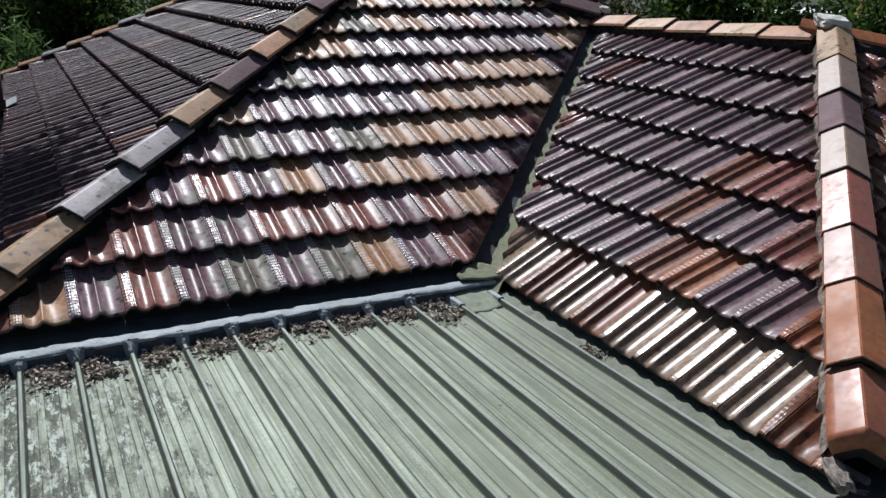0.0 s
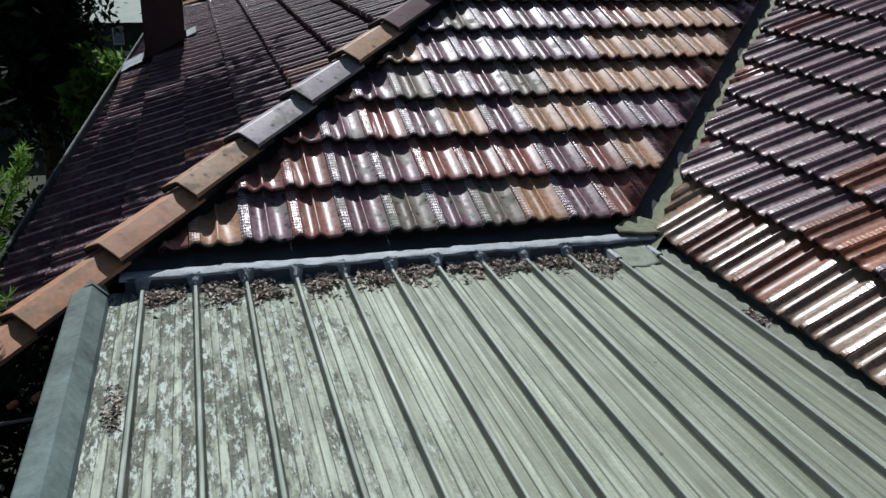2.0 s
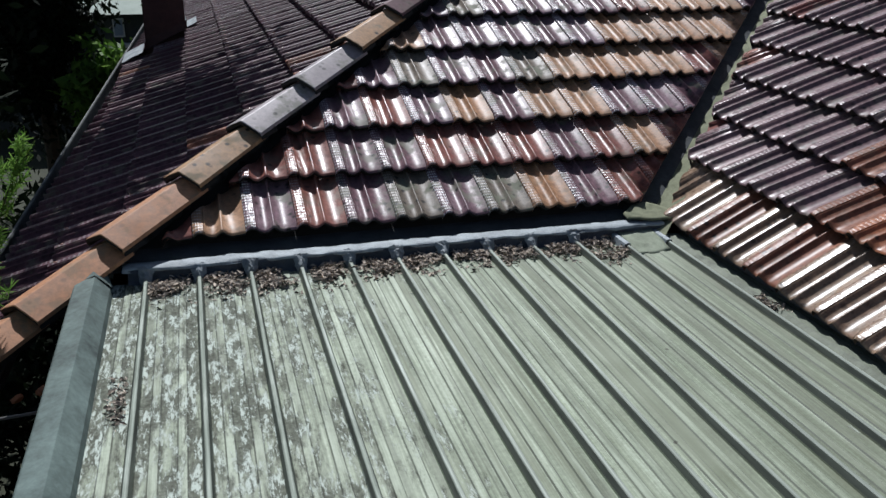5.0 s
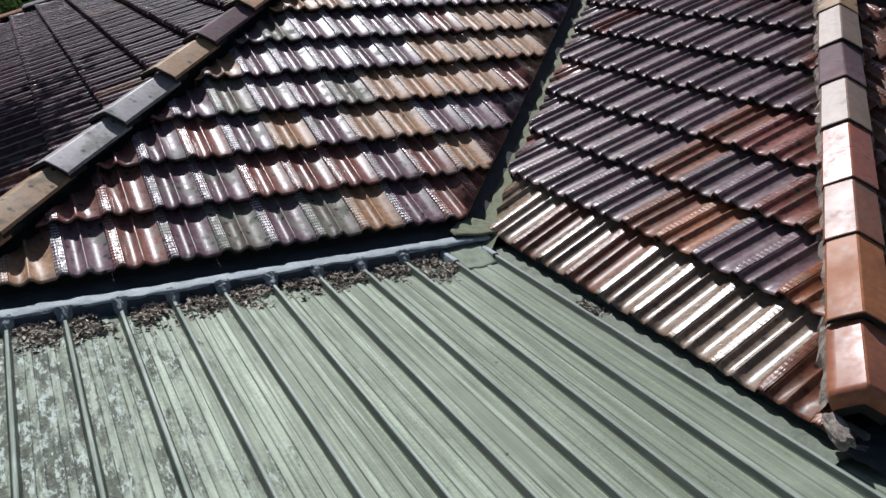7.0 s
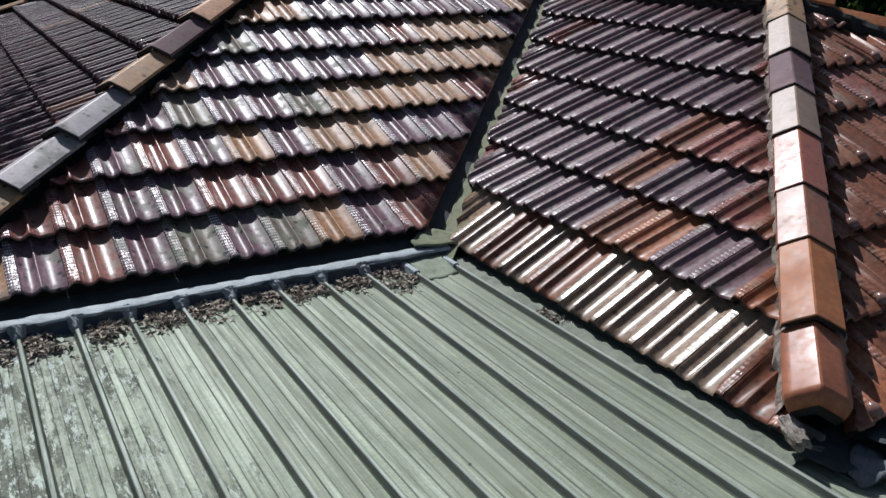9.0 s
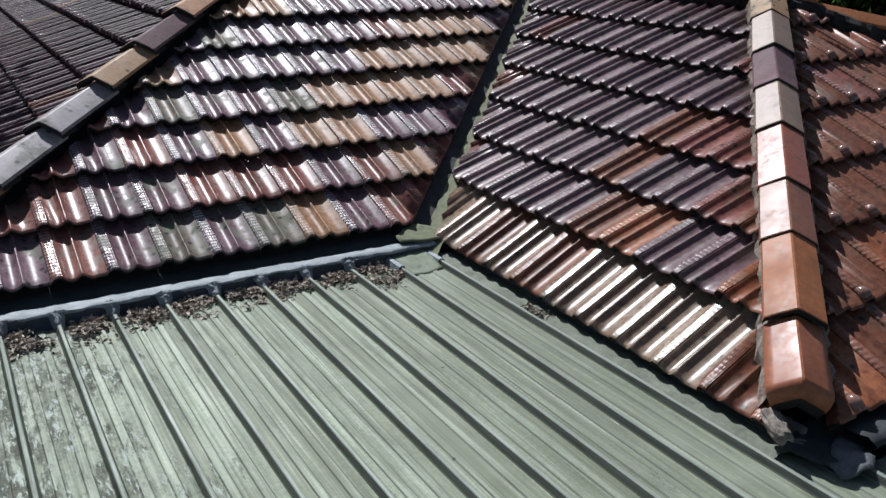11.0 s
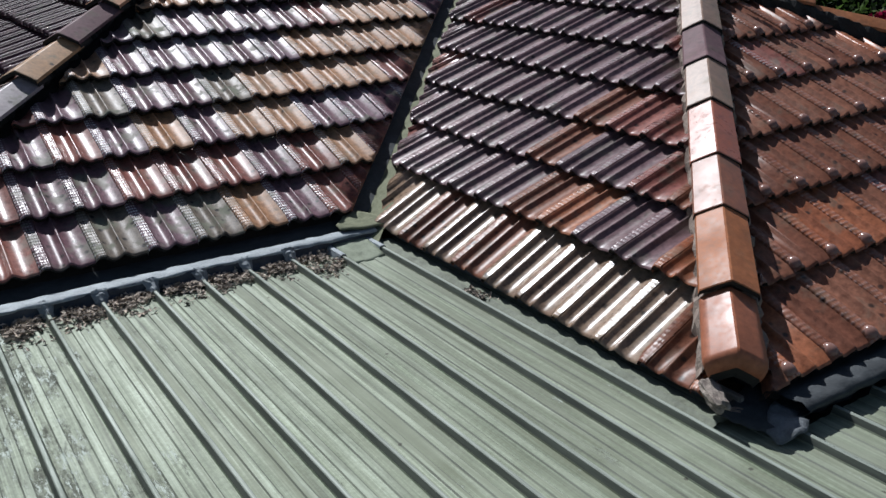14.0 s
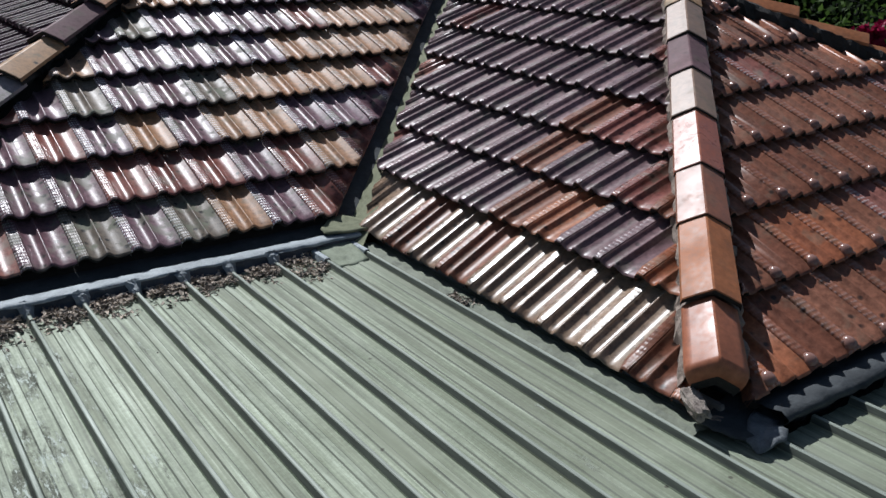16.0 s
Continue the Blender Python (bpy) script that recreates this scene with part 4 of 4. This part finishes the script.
def lump(name, centre, size, mat, label, seed, category, turn=None):
    """A broken lump, roughly a box with knocked-off corners."""
    bm = bmesh.new()
    bmesh.ops.create_icosphere(bm, subdivisions=3, radius=1.0)
    for v in bm.verts:
        p = v.co
        s = 1 / max(abs(p.x), abs(p.y), abs(p.z)) ** 0.6
        d = 1 + 0.22 * noise.noise(p * 2.1 + Vector((seed, 0, 0))) + 0.12 * noise.noise(p * 5 + Vector((0, seed, 0)))
        v.co = Vector((p.x * size[0], p.y * size[1], p.z * size[2])) * s * d
    ob = part(name, bm, mat)
    ob.matrix_basis = pose(*centre, 8, -12, 38 + seed if turn is None else turn)
    return tagged(ob, label, category)


lump("mortar_chunk", (0.06, -1.925, 0.078), (0.026, 0.064, 0.026), RUBBLE, "pale broken mortar chunk loose at the hip end", 4, "mortar", -25)
lump("mortar_chunk", (0.12, -1.975, 0.015), (0.022, 0.036, 0.016), MORTAR, "small broken mortar piece below the hip end", 17, "mortar")
lump("mortar_dab", (WING_RIDGE_X - 0.02, APEX_WING_Y + 0.02, WING_TOP + 0.075), (0.085, 0.085, 0.035), PALE_MORTAR, "pale mortar dab capping the junction of hips and ridge", 29, "mortar")
lump("mortar_dab", (WING_RIDGE_X + 0.03, JOIN_Y - 0.03, WING_TOP + 0.075), (0.035, 0.045, 0.022), PALE_MORTAR, "pale mortar dab closing the lowest cap above the valley", 33, "mortar")
# sarking black puts the hip end's shade into this lump's colour
lump("mortar_chunk", (0.27, -1.97, 0.05), (0.03, 0.025, 0.022), DECK, "mortar lump darkened for the shade of the hip end", 9, "mortar")


# ---------------------------------------------------------------- leaf litter
def scatter_leaves(name, spots, mat, label, seed, length=(0.014, 0.038), width=(0.22, 0.45), flat=0.6):
    """Bits of leaf lying about: spots are (x, y, z, spread x, spread y, pile height, count)."""
    rnd = np.random.default_rng(seed)
    verts, faces = [], []
    for x, y, z, sx, sy, h, n in spots:
        for _ in range(n):
            c = np.array([x + rnd.uniform(-sx, sx), y + rnd.normal(0, sy), z + rnd.uniform(0, h)])
            l = rnd.uniform(*length) / 2
            w = l * rnd.uniform(*width)
            a, tilt, roll = rnd.uniform(0, 2 * math.pi), rnd.normal(0, flat * 0.5), rnd.normal(0, flat)
            d = np.array([math.cos(a) * math.cos(tilt), math.sin(a) * math.cos(tilt), math.sin(tilt)])
            e = np.array([-math.sin(a) * math.cos(roll), math.cos(a) * math.cos(roll), math.sin(roll)])
            k = len(verts)
            up = np.array([0, 0, w * 0.5])
            verts += [c - d * l, c + e * w + up, c + d * l, c - e * w + up]
            faces += [(k, k + 1, k + 2), (k, k + 2, k + 3)]
    ob = mesh_object(name, [tuple(v) for v in verts], faces, mat)
    return tagged(ob, label, "leaf litter", kind="stuff")


rnd = random.Random(12)
spots = []
PAN = -0.024
for i in range(0, 10):
    x = (i - 11 + 0.5) * RIB
    depth = (0.10, 0.12, 0.11, 0.095, 0.085, 0.08, 0.075, 0.08, 0.09, 0.14)[i]
    for _ in range(12):
        spots.append((x + rnd.uniform(-0.07, 0.07), 0.04 - rnd.uniform(0.0, depth * 1.5), PAN, 0.035, 0.018, 0.022, 40))
    for _ in range(5):
        spots.append((x + rnd.uniform(-0.08, 0.08), -0.03 - depth * rnd.uniform(0.5, 1.6), PAN, 0.03, 0.02, 0.004, 8))
scatter_leaves("leaf_litter", spots, LITTER, "dry brown leaf litter lying along the flashing", 5)
spots = [(-2.285, -0.78 - 0.05 * k, PAN, 0.028, 0.03, 0.012, 26) for k in range(5)]
scatter_leaves("leaf_litter", spots, LITTER, "small heap of dry leaves beside the barge capping", 6)
spots = [(0.034 + 0.010 * (k % 3), -0.72 - 0.022 * k, PAN + 0.012, 0.022, 0.02, 0.016, 30) for k in range(6)]
scatter_leaves("leaf_litter", spots, LITTER, "small heap of dry leaves under the wing eave", 7)
spots = [(rnd.uniform(-2.2, 0.1), -0.25 - 2.6 * rnd.random() ** 1.4, PAN, 0.02, 0.05, 0.002, 1) for k in range(70)]
scatter_leaves("leaf_litter", spots, LITTER, "scattered dry leaf crumbs on the metal roof", 8, (0.006, 0.018))
spots = [(0.09, -0.05 - 0.06 * k, PAN, 0.03, 0.03, 0.003, 3) for k in range(6)]
scatter_leaves("leaf_litter", spots, LITTER, "few dry crumbs below the valley foot", 9, (0.006, 0.016))


# ---------------------------------------------------------------- chimney and gutter
chimney_base = z_side(-2.5) - 0.1
bm = bevelled_box(-2.41, -2.035, 5.45, 5.9, chimney_base, 1.95, 0.012)
chimney = tagged(part("chimney", bm, BRICK), "tall dark red brick chimney rising from the tiled roof", "chimney")
part("chimney_cap", bevelled_box(-2.45, -1.995, 5.41, 5.94, 1.95, 2.07, 0.01), BRICK, chimney)
for x0, x1, y0, y1 in ((-2.64, -2.405, 5.36, 5.95), (-2.04, -1.93, 5.50, 5.98)):
    rows_ = []
    for k in range(11):
        y = y0 + (y1 - y0) * k / 10
        rows_.append([(x0 + (x1 - x0) * a / 6, y + 0.03 * noise.noise((a * 1.3, x0, 3)), z_side(x0 + (x1 - x0) * a / 6) + 0.028 + 0.008 * noise.noise((a, k * 0.9, x0)) + (0.09 if (a == 6) == (x0 < -2.3) and a in (0, 6) else 0.0)) for a in range(7)])
    verts, faces = ribbon(rows_)
    mesh_object("side_flashing", verts, faces, LEAD, chimney, "pale crumpled lead side flashing")
rows_ = [[(-2.42 + 0.40 * k / 10, 5.45 - a, z_side(-2.42 + 0.40 * k / 10) + 0.03 + (0.07 if a == 0 else 0.0)) for a in (0.0, 0.03, 0.08)] for k in range(11)]
verts, faces = ribbon(rows_)
mesh_object("front_flashing", verts, faces, BRICK, chimney)


gutter_rows = []
for k in range(41):
    y = SIDE_EAVE_X + HIP_LEFT - 0.05 + 9.7 * k / 40
    e_ = eave_line(y)
    z0 = z_side(e_) - 0.02
    gutter_rows.append([(e_ + x, y, z0 + z) for x, z in ((0.04, -0.05), (0.035, -0.14), (-0.05, -0.14), (-0.065, -0.06), (-0.065, 0.0), (-0.052, 0.004), (-0.048, -0.006))])
verts, faces = ribbon(gutter_rows)
tagged(mesh_object("gutter", verts, faces, GUTTER), "grey metal eaves gutter along the side roof", "gutter", kind="structure")
rows_ = []
for k in range(11):
    y = SIDE_EAVE_X + HIP_LEFT + 9.2 * k / 10
    e_ = eave_line(y)
    rows_.append([(e_ + 0.09, y, z_side(e_) - 0.09), (e_ + 0.06, y, z_side(e_) - 0.09), (e_ + 0.06, y, z_side(e_) - 0.3), (e_ + 0.09, y, z_side(e_) - 0.3)])
verts, faces = ribbon(rows_)
tagged(mesh_object("fascia_side", verts, faces, TIMBER), "dark fascia board behind the gutter", "fascia", kind="structure")


# ---------------------------------------------------------------- neighbours and planting
def tapered(points, radii, sides=8):
    """A bent tapering limb through the points."""
    rows_ = []
    for p, r in zip(points, radii):
        rows_.append([(p[0] + r * math.cos(2 * math.pi * k / sides), p[1] + r * math.sin(2 * math.pi * k / sides), p[2]) for k in range(sides + 1)])
    return ribbon(rows_)


def crown_mesh(centre, radii, clumps, per, leaf, slim, seed, spread=0.16, hang=0.0):
    """Leaves in clumps through an uneven ellipsoid."""
    g = np.random.default_rng(seed)
    d = g.normal(size=(clumps, 3))
    d /= np.linalg.norm(d, axis=1)[:, None]
    lumpy = 0.75 + 0.45 * np.sin(d[:, 0] * 4 + seed) * np.cos(d[:, 1] * 5 + seed * 2) + 0.15 * g.normal(size=clumps)
    c = np.array(centre) + d * np.array(radii) * (g.random(clumps) ** 0.4 * np.clip(lumpy, 0.35, 1.25))[:, None]
    p = np.repeat(c, per, axis=0) + g.normal(size=(clumps * per, 3)) * spread * np.array(radii).mean()
    n = len(p)
    a = g.normal(size=(n, 3)) + np.array([0, 0, -hang])
    a /= np.linalg.norm(a, axis=1)[:, None]
    b = np.cross(a, g.normal(size=(n, 3)))
    b /= np.linalg.norm(b, axis=1)[:, None]
    size = leaf * g.uniform(0.6, 1.3, n)[:, None]
    a, b = a * size, b * size * slim
    verts = np.stack([p - a, p + b, p + a, p - b], 1).reshape(-1, 3)
    faces = np.arange(4 * n).reshape(-1, 4)
    return verts, faces


def fast_mesh(name, verts, faces, mat, parent):
    me = bpy.data.meshes.new(name)
    me.vertices.add(len(verts))
    me.vertices.foreach_set("co", np.asarray(verts, dtype=np.float32).ravel())
    me.loops.add(faces.size)
    me.loops.foreach_set("vertex_index", faces.ravel().astype(np.int32))
    me.polygons.add(len(faces))
    me.polygons.foreach_set("loop_start", np.arange(0, faces.size, faces.shape[1], dtype=np.int32))
    me.update(calc_edges=True)
    me.materials.append(mat)
    ob = new(name, me)
    ob.parent = parent
    return ob


def tree(name, x, y, centre_z, radii, mat, label, seed, clumps=160, per=42, leaf=0.07, slim=0.4, hang=0.0, category="tree", spread=0.16, group="garden trees", lean=(0.0, 0.0)):
    base = new(name)
    base.location = (x, y, GROUND_Z)
    rnd = random.Random(seed)
    top = centre_z - GROUND_Z
    pts = [(0, 0, -0.03), (rnd.uniform(-0.05, 0.05), rnd.uniform(-0.05, 0.05), top * 0.4), (rnd.uniform(-0.15, 0.15), rnd.uniform(-0.15, 0.15), top * 0.75), (rnd.uniform(-0.2, 0.2), rnd.uniform(-0.2, 0.2), top + radii[2] * 0.3)]
    pts = [(p[0] + lean[0] * f, p[1] + lean[1] * f, p[2]) for p, f in zip(pts, (0.0, 0.12, 0.6, 1.0))]
    r0 = 0.035 * (top + radii[2]) * 0.6
    verts, faces = tapered(pts, (r0, r0 * 0.8, r0 * 0.5, r0 * 0.2))
    for k in range(6):
        a = rnd.uniform(0, 2 * math.pi)
        s = pts[2 if lean[0] else 1 + k % 2]
        e = (s[0] + math.cos(a) * radii[0] * 0.7, s[1] + math.sin(a) * radii[1] * 0.7, s[2] + top * 0.25 + radii[2] * rnd.uniform(0.1, 0.6))
        m_ = tuple((s[j] + e[j]) / 2 + (0.12 if j == 2 else 0) for j in range(3))
        v2, f2 = tapered([s, m_, e], (r0 * 0.4, r0 * 0.28, r0 * 0.08), 6)
        faces += [tuple(i + len(verts) for i in f) for f in f2]
        verts += v2
    mesh_object("trunk", verts, faces, BARK, base)
    v, f = crown_mesh((lean[0], lean[1], top), radii, clumps, per, leaf, slim, seed, spread, hang)
    fast_mesh("crown", v, f, mat, base)
    return tagged(base, label, category, group)


# crown inferred out of view, added to cast dappled shade on the side slope
tree("tree", -5.1, 5.4, 3.0, (0.95, 1.25, 0.7), LEAF_SHADE, "tall dark tree leaning with its unseen crown over the gutter", 57, 95, 40, 0.09, lean=(2.85, -0.8))
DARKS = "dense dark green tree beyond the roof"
tree("tree", -5.6, 5.2, 0.4, (1.7, 2.6, 2.6), LEAF_SHADE, "large dark tree beside the side eave", 41, 300, 48, 0.08)
tree("tree", -4.05, 9.8, 0.4, (0.85, 1.2, 2.6), LEAF_SHADE, DARKS, 42, 340, 56, 0.07)
MIDS = "mottled green garden tree beyond the ridge"
tree("tree", -0.9, 13.4, 0.2, (2.0, 1.4, 2.0), LEAF_MID, "mottled green garden tree beyond the far hip", 43, 460, 54, 0.08, spread=0.11)
tree("tree", 1.9, 13.0, 0.2, (2.1, 1.4, 2.0), LEAF_MID, MIDS, 44, 460, 54, 0.08, spread=0.11)
tree("tree", 4.9, 12.2, 0.2, (2.0, 1.4, 2.0), LEAF_RUST, "rusty-leaved tree beyond the wing ridge", 45, 460, 54, 0.07, spread=0.11)
tree("tree", 7.2, 10.8, 0.2, (1.9, 1.5, 2.0), LEAF_RUST, "rusty-leaved tree beyond the wing ridge", 46, 460, 54, 0.07, spread=0.11)
tree("tree", 9.2, 8.8, 0.2, (1.9, 1.6, 2.0), LEAF_MID, MIDS, 47, 460, 54, 0.08, spread=0.11)
tree("tree", 10.6, 5.8, 0.2, (1.8, 1.9, 2.0), LEAF_MID, "green garden tree beyond the wing", 48, 460, 54, 0.08, spread=0.11)
tree("tree", 10.8, 2.4, 0.0, (1.8, 2.0, 2.0), LEAF_SHADE, "dark green garden tree beyond the wing", 49, 460, 54, 0.08, spread=0.11)
tree("tree", 10.8, -0.9, -0.0, (1.8, 2.0, 2.0), LEAF_SHADE, "dark green garden tree beyond the wing", 50, 460, 54, 0.08, spread=0.11)
tree("shrub", 8.0, 1.6, -0.6, (0.9, 2.6, 1.5), LEAF_MID, "green flowering hedge beyond the hipped end", 51, 260, 46, 0.05, 0.5, category="shrub", group="")
tree("shrub", -1.7, 10.7, -0.30, (0.6, 0.5, 0.95), LEAF_LONG, "green long-leaved shrub behind the far hip", 52, 130, 44, 0.11, 0.13, 0.6, "shrub", 0.15, "")
tree("shrub", -3.2, 9.0, -0.95, (0.40, 0.5, 0.62), LEAF_BRIGHT, "bright broad-leaved shrub below the side gutter", 53, 90, 34, 0.11, 0.34, 0.2, "shrub", 0.16, "")
tree("shrub", 0.6, 11.4, 0.6, (0.8, 0.5, 1.1), LEAF_MID, "green shrub behind the far hip", 54, 110, 40, 0.06, 0.4, 0.0, "shrub", 0.15, "")
# two shrubs added to fill the passage, where there is only deep shade
tree("shrub", -3.45, -1.0, -1.75, (0.7, 2.2, 0.85), LEAF_SHADE, "added dark shrubs that blacken the shaded side passage", 55, 240, 40, 0.05, 0.4, 0.0, "shrub", 0.15, "")
tree("shrub", -3.3, 2.6, -1.5, (0.4, 1.8, 0.9), LEAF_SHADE, "added dark shrubs that blacken the shaded side passage", 56, 200, 40, 0.05, 0.4, 0.0, "shrub", 0.15, "")
v, f = crown_mesh((7.35, 1.75, 0.35), (0.25, 0.45, 0.14), 14, 26, 0.045, 0.7, 77, 0.12)
flowers = fast_mesh("blossoms", v, f, PETAL, None)
tagged(flowers, "cluster of red blossoms on the hedge", "flowers")


def needle_shrub():
    """A soft-needled shrub whose sprays lean over the gutter and the hip's foot."""
    base = new("needle_shrub")
    base.location = (-3.35, 0.0, GROUND_Z)
    rnd = random.Random(61)
    g = np.random.default_rng(61)
    needles_v = []
    tips = [(-2.60, 0.05, 0.56), (-2.70, -0.10, 0.48), (-2.80, -0.26, 0.40), (-2.66, -0.23, 0.35), (-2.80, -0.40, 0.28), (-2.66, -0.60, 0.22), (-2.80, -0.66, 0.16), (-2.98, 1.05, 0.85), (-2.98, 1.0, 0.62),
            (-2.86, 0.0, 0.62), (-2.95, -0.5, 0.30), (-3.0, -0.2, 0.50), (-2.92, 0.35, 0.45), (-3.1, 0.1, 0.72), (-2.85, -0.75, 0.05), (-2.95, 0.6, 0.3), (-3.1, -0.6, 0.4)]
    for tip in tips:
        t_ = Vector(tip) - Vector(base.location)
        foot = Vector((rnd.uniform(-0.1, 0.1), rnd.uniform(-0.1, 0.1), 0.0))
        mid = foot.lerp(t_, 0.6) + Vector((-0.22, 0, 0.12))
        v2, f2 = tapered([foot, mid, t_], (0.02, 0.011, 0.003), 5)
        mesh_object("stem", v2, f2, BARK, base)
        way = (t_ - mid).normalized()
        for s in range(13):
            side_way = (way + Vector((rnd.uniform(-1, 1), rnd.uniform(-1, 1), rnd.uniform(-0.5, 0.9))) * 0.8).normalized()
            start = t_ - way * rnd.uniform(0.0, 0.30)
            reach = rnd.uniform(0.07, 0.15)
            for q in range(46):
                c = np.array(start + side_way * reach * (q / 46))
                d = g.normal(size=3) * 0.75 + np.array(side_way) * 0.9
                d = d / np.linalg.norm(d) * rnd.uniform(0.022, 0.045)
                w = np.cross(d, g.normal(size=3))
                w = w / np.linalg.norm(w) * 0.0034
                needles_v += [c - w, c + w, c + d + w * 0.3, c + d - w * 0.3]
    v_ = np.array(needles_v)
    fast_mesh("needles", v_, np.arange(len(v_)).reshape(-1, 4), LEAF_BRIGHT, base)
    return tagged(base, "bright green needle-leaved shrub leaning over the gutter", "shrub")


needle_shrub()


DARK_WALL = plain_material("dark_boards", (0.03, 0.035, 0.035), (0.07, 0.075, 0.07), 0.8, 6)
# the reflected sky is put into the pane's pale blue colour
PANE = plain_material("reflecting_pane", (0.25, 0.30, 0.38), (0.36, 0.42, 0.52), 0.15, 3, relief=0.02)


def neighbour_house():
    house = new("neighbour_house")
    house.location = (-4.6, 14.0, GROUND_Z)
    part("wall", bevelled_box(-3.0, 2.2, 0.25, 4.0, 0.0, 2.22, 0.02), DARK_WALL, house)
    roof_bm = bmesh.new()
    a = [roof_bm.verts.new(p) for p in ((-3.2, 0.0, 2.23), (2.35, 0.0, 2.23), (2.35, 4.3, 2.23), (-3.2, 4.3, 2.23), (-2.0, 2.1, 3.2), (1.1, 2.1, 3.2))]
    for f in ((0, 1, 5, 4), (1, 2, 5), (2, 3, 4, 5), (3, 0, 4), (3, 2, 1, 0)):
        roof_bm.faces.new([a[i] for i in f])
    part("roof", roof_bm, PALE_ROOF, house, "pale green painted metal roof")
    for x in (-0.6, 1.30):
        win = part("window", bevelled_box(x - 0.10, x + 0.10, 0.20, 0.27, 1.80, 2.14, 0.006), WHITE_PAINT, house)
        part("pane", bevelled_box(x - 0.075, x + 0.075, 0.186, 0.198, 1.83, 2.11, 0.003), PANE, win, "pale blue reflecting pane")
    part("deck_edge", bevelled_box(1.06, 1.62, -0.1, 0.15, 1.64, 1.70, 0.006), WHITE_PAINT, house, "white sill ledge")
    for x in (1.1, 1.56):
        part("post", bevelled_box(x - 0.03, x + 0.03, -0.02, 0.04, 0.0, 1.64, 0.004), DARK_WALL, house)
    return tagged(house, "neighbouring house with a pale green roof and white window", "house")


neighbour_house()
shed = new("garden_shed")
shed.location = (13.0, 10.5, GROUND_Z)
part("wall", bevelled_box(-1.5, 1.5, -1.2, 1.2, 0.0, 3.4, 0.02), WALL, shed)
part("roof", bevelled_box(-1.7, 1.7, -1.4, 1.4, 3.4, 3.55, 0.02), WHITE_PAINT, shed, "pale flat roof")
tagged(shed, "garden shed with a pale roof seen through the trees", "shed")


# ---------------------------------------------------------------- weeds on the ridge, scraps in the passage
def weed(base, height, seed, label):
    """A sprig rooted in the mortar: a thin bent stem with small leaves up its length."""
    root = new("weed")
    root.location = base
    g = np.random.default_rng(seed)
    verts, faces = tapered([(0, 0, -0.03), (0.012, 0.004, height * 0.5), (0.03, 0.0, height)], (0.004, 0.003, 0.0015), 5)
    mesh_object("stem", verts, faces, BARK, root)
    leaves = []
    for k in range(60):
        f = 0.12 + 0.88 * k / 60
        c = np.array([0.03 * f * f, 0.0, height * f])
        d = g.normal(size=3)
        d = d / np.linalg.norm(d) * (0.034 - 0.018 * f)
        w = np.cross(d, g.normal(size=3))
        w = w / np.linalg.norm(w) * 0.009
        leaves += [c, c + d * 0.5 + w, c + d, c + d * 0.5 - w]
    v_ = np.array(leaves)
    fast_mesh("leaves", v_, np.arange(len(v_)).reshape(-1, 4), LEAF_WEED, root)
    return tagged(root, label, "weed")


LEAF_WEED = leaf_material("weed_leaves", (0.16, 0.17, 0.04), (0.40, 0.36, 0.14), 0.6)
weed((2.20, -0.02, 1.22), 0.17, 5, "thin yellow-green weed sprouting from the ridge mortar")
weed((2.40, -0.14, 1.13), 0.19, 6, "leafy yellowish weed sprouting from the hip mortar")
batten = bevelled_box(-0.125, 0.125, -0.008, 0.008, -0.006, 0.006, 0.002)
stick = part("timber_batten", batten, TIMBER)
stick.matrix_basis = pose(-2.935, 0.65, -0.9, 0, 0, 6)
tagged(stick, "thin grey timber batten across the dark side passage", "batten")
for x, y, size, seed in ((-2.96, 0.815, 0.03, 3), (-2.85, 0.875, 0.036, 8)):
    lump("tile_scrap", (x, y, -0.9), (size, size * 0.6, size * 0.4), CAP_ORANGE, "broken orange tile scrap caught in the side passage", seed, "tile")
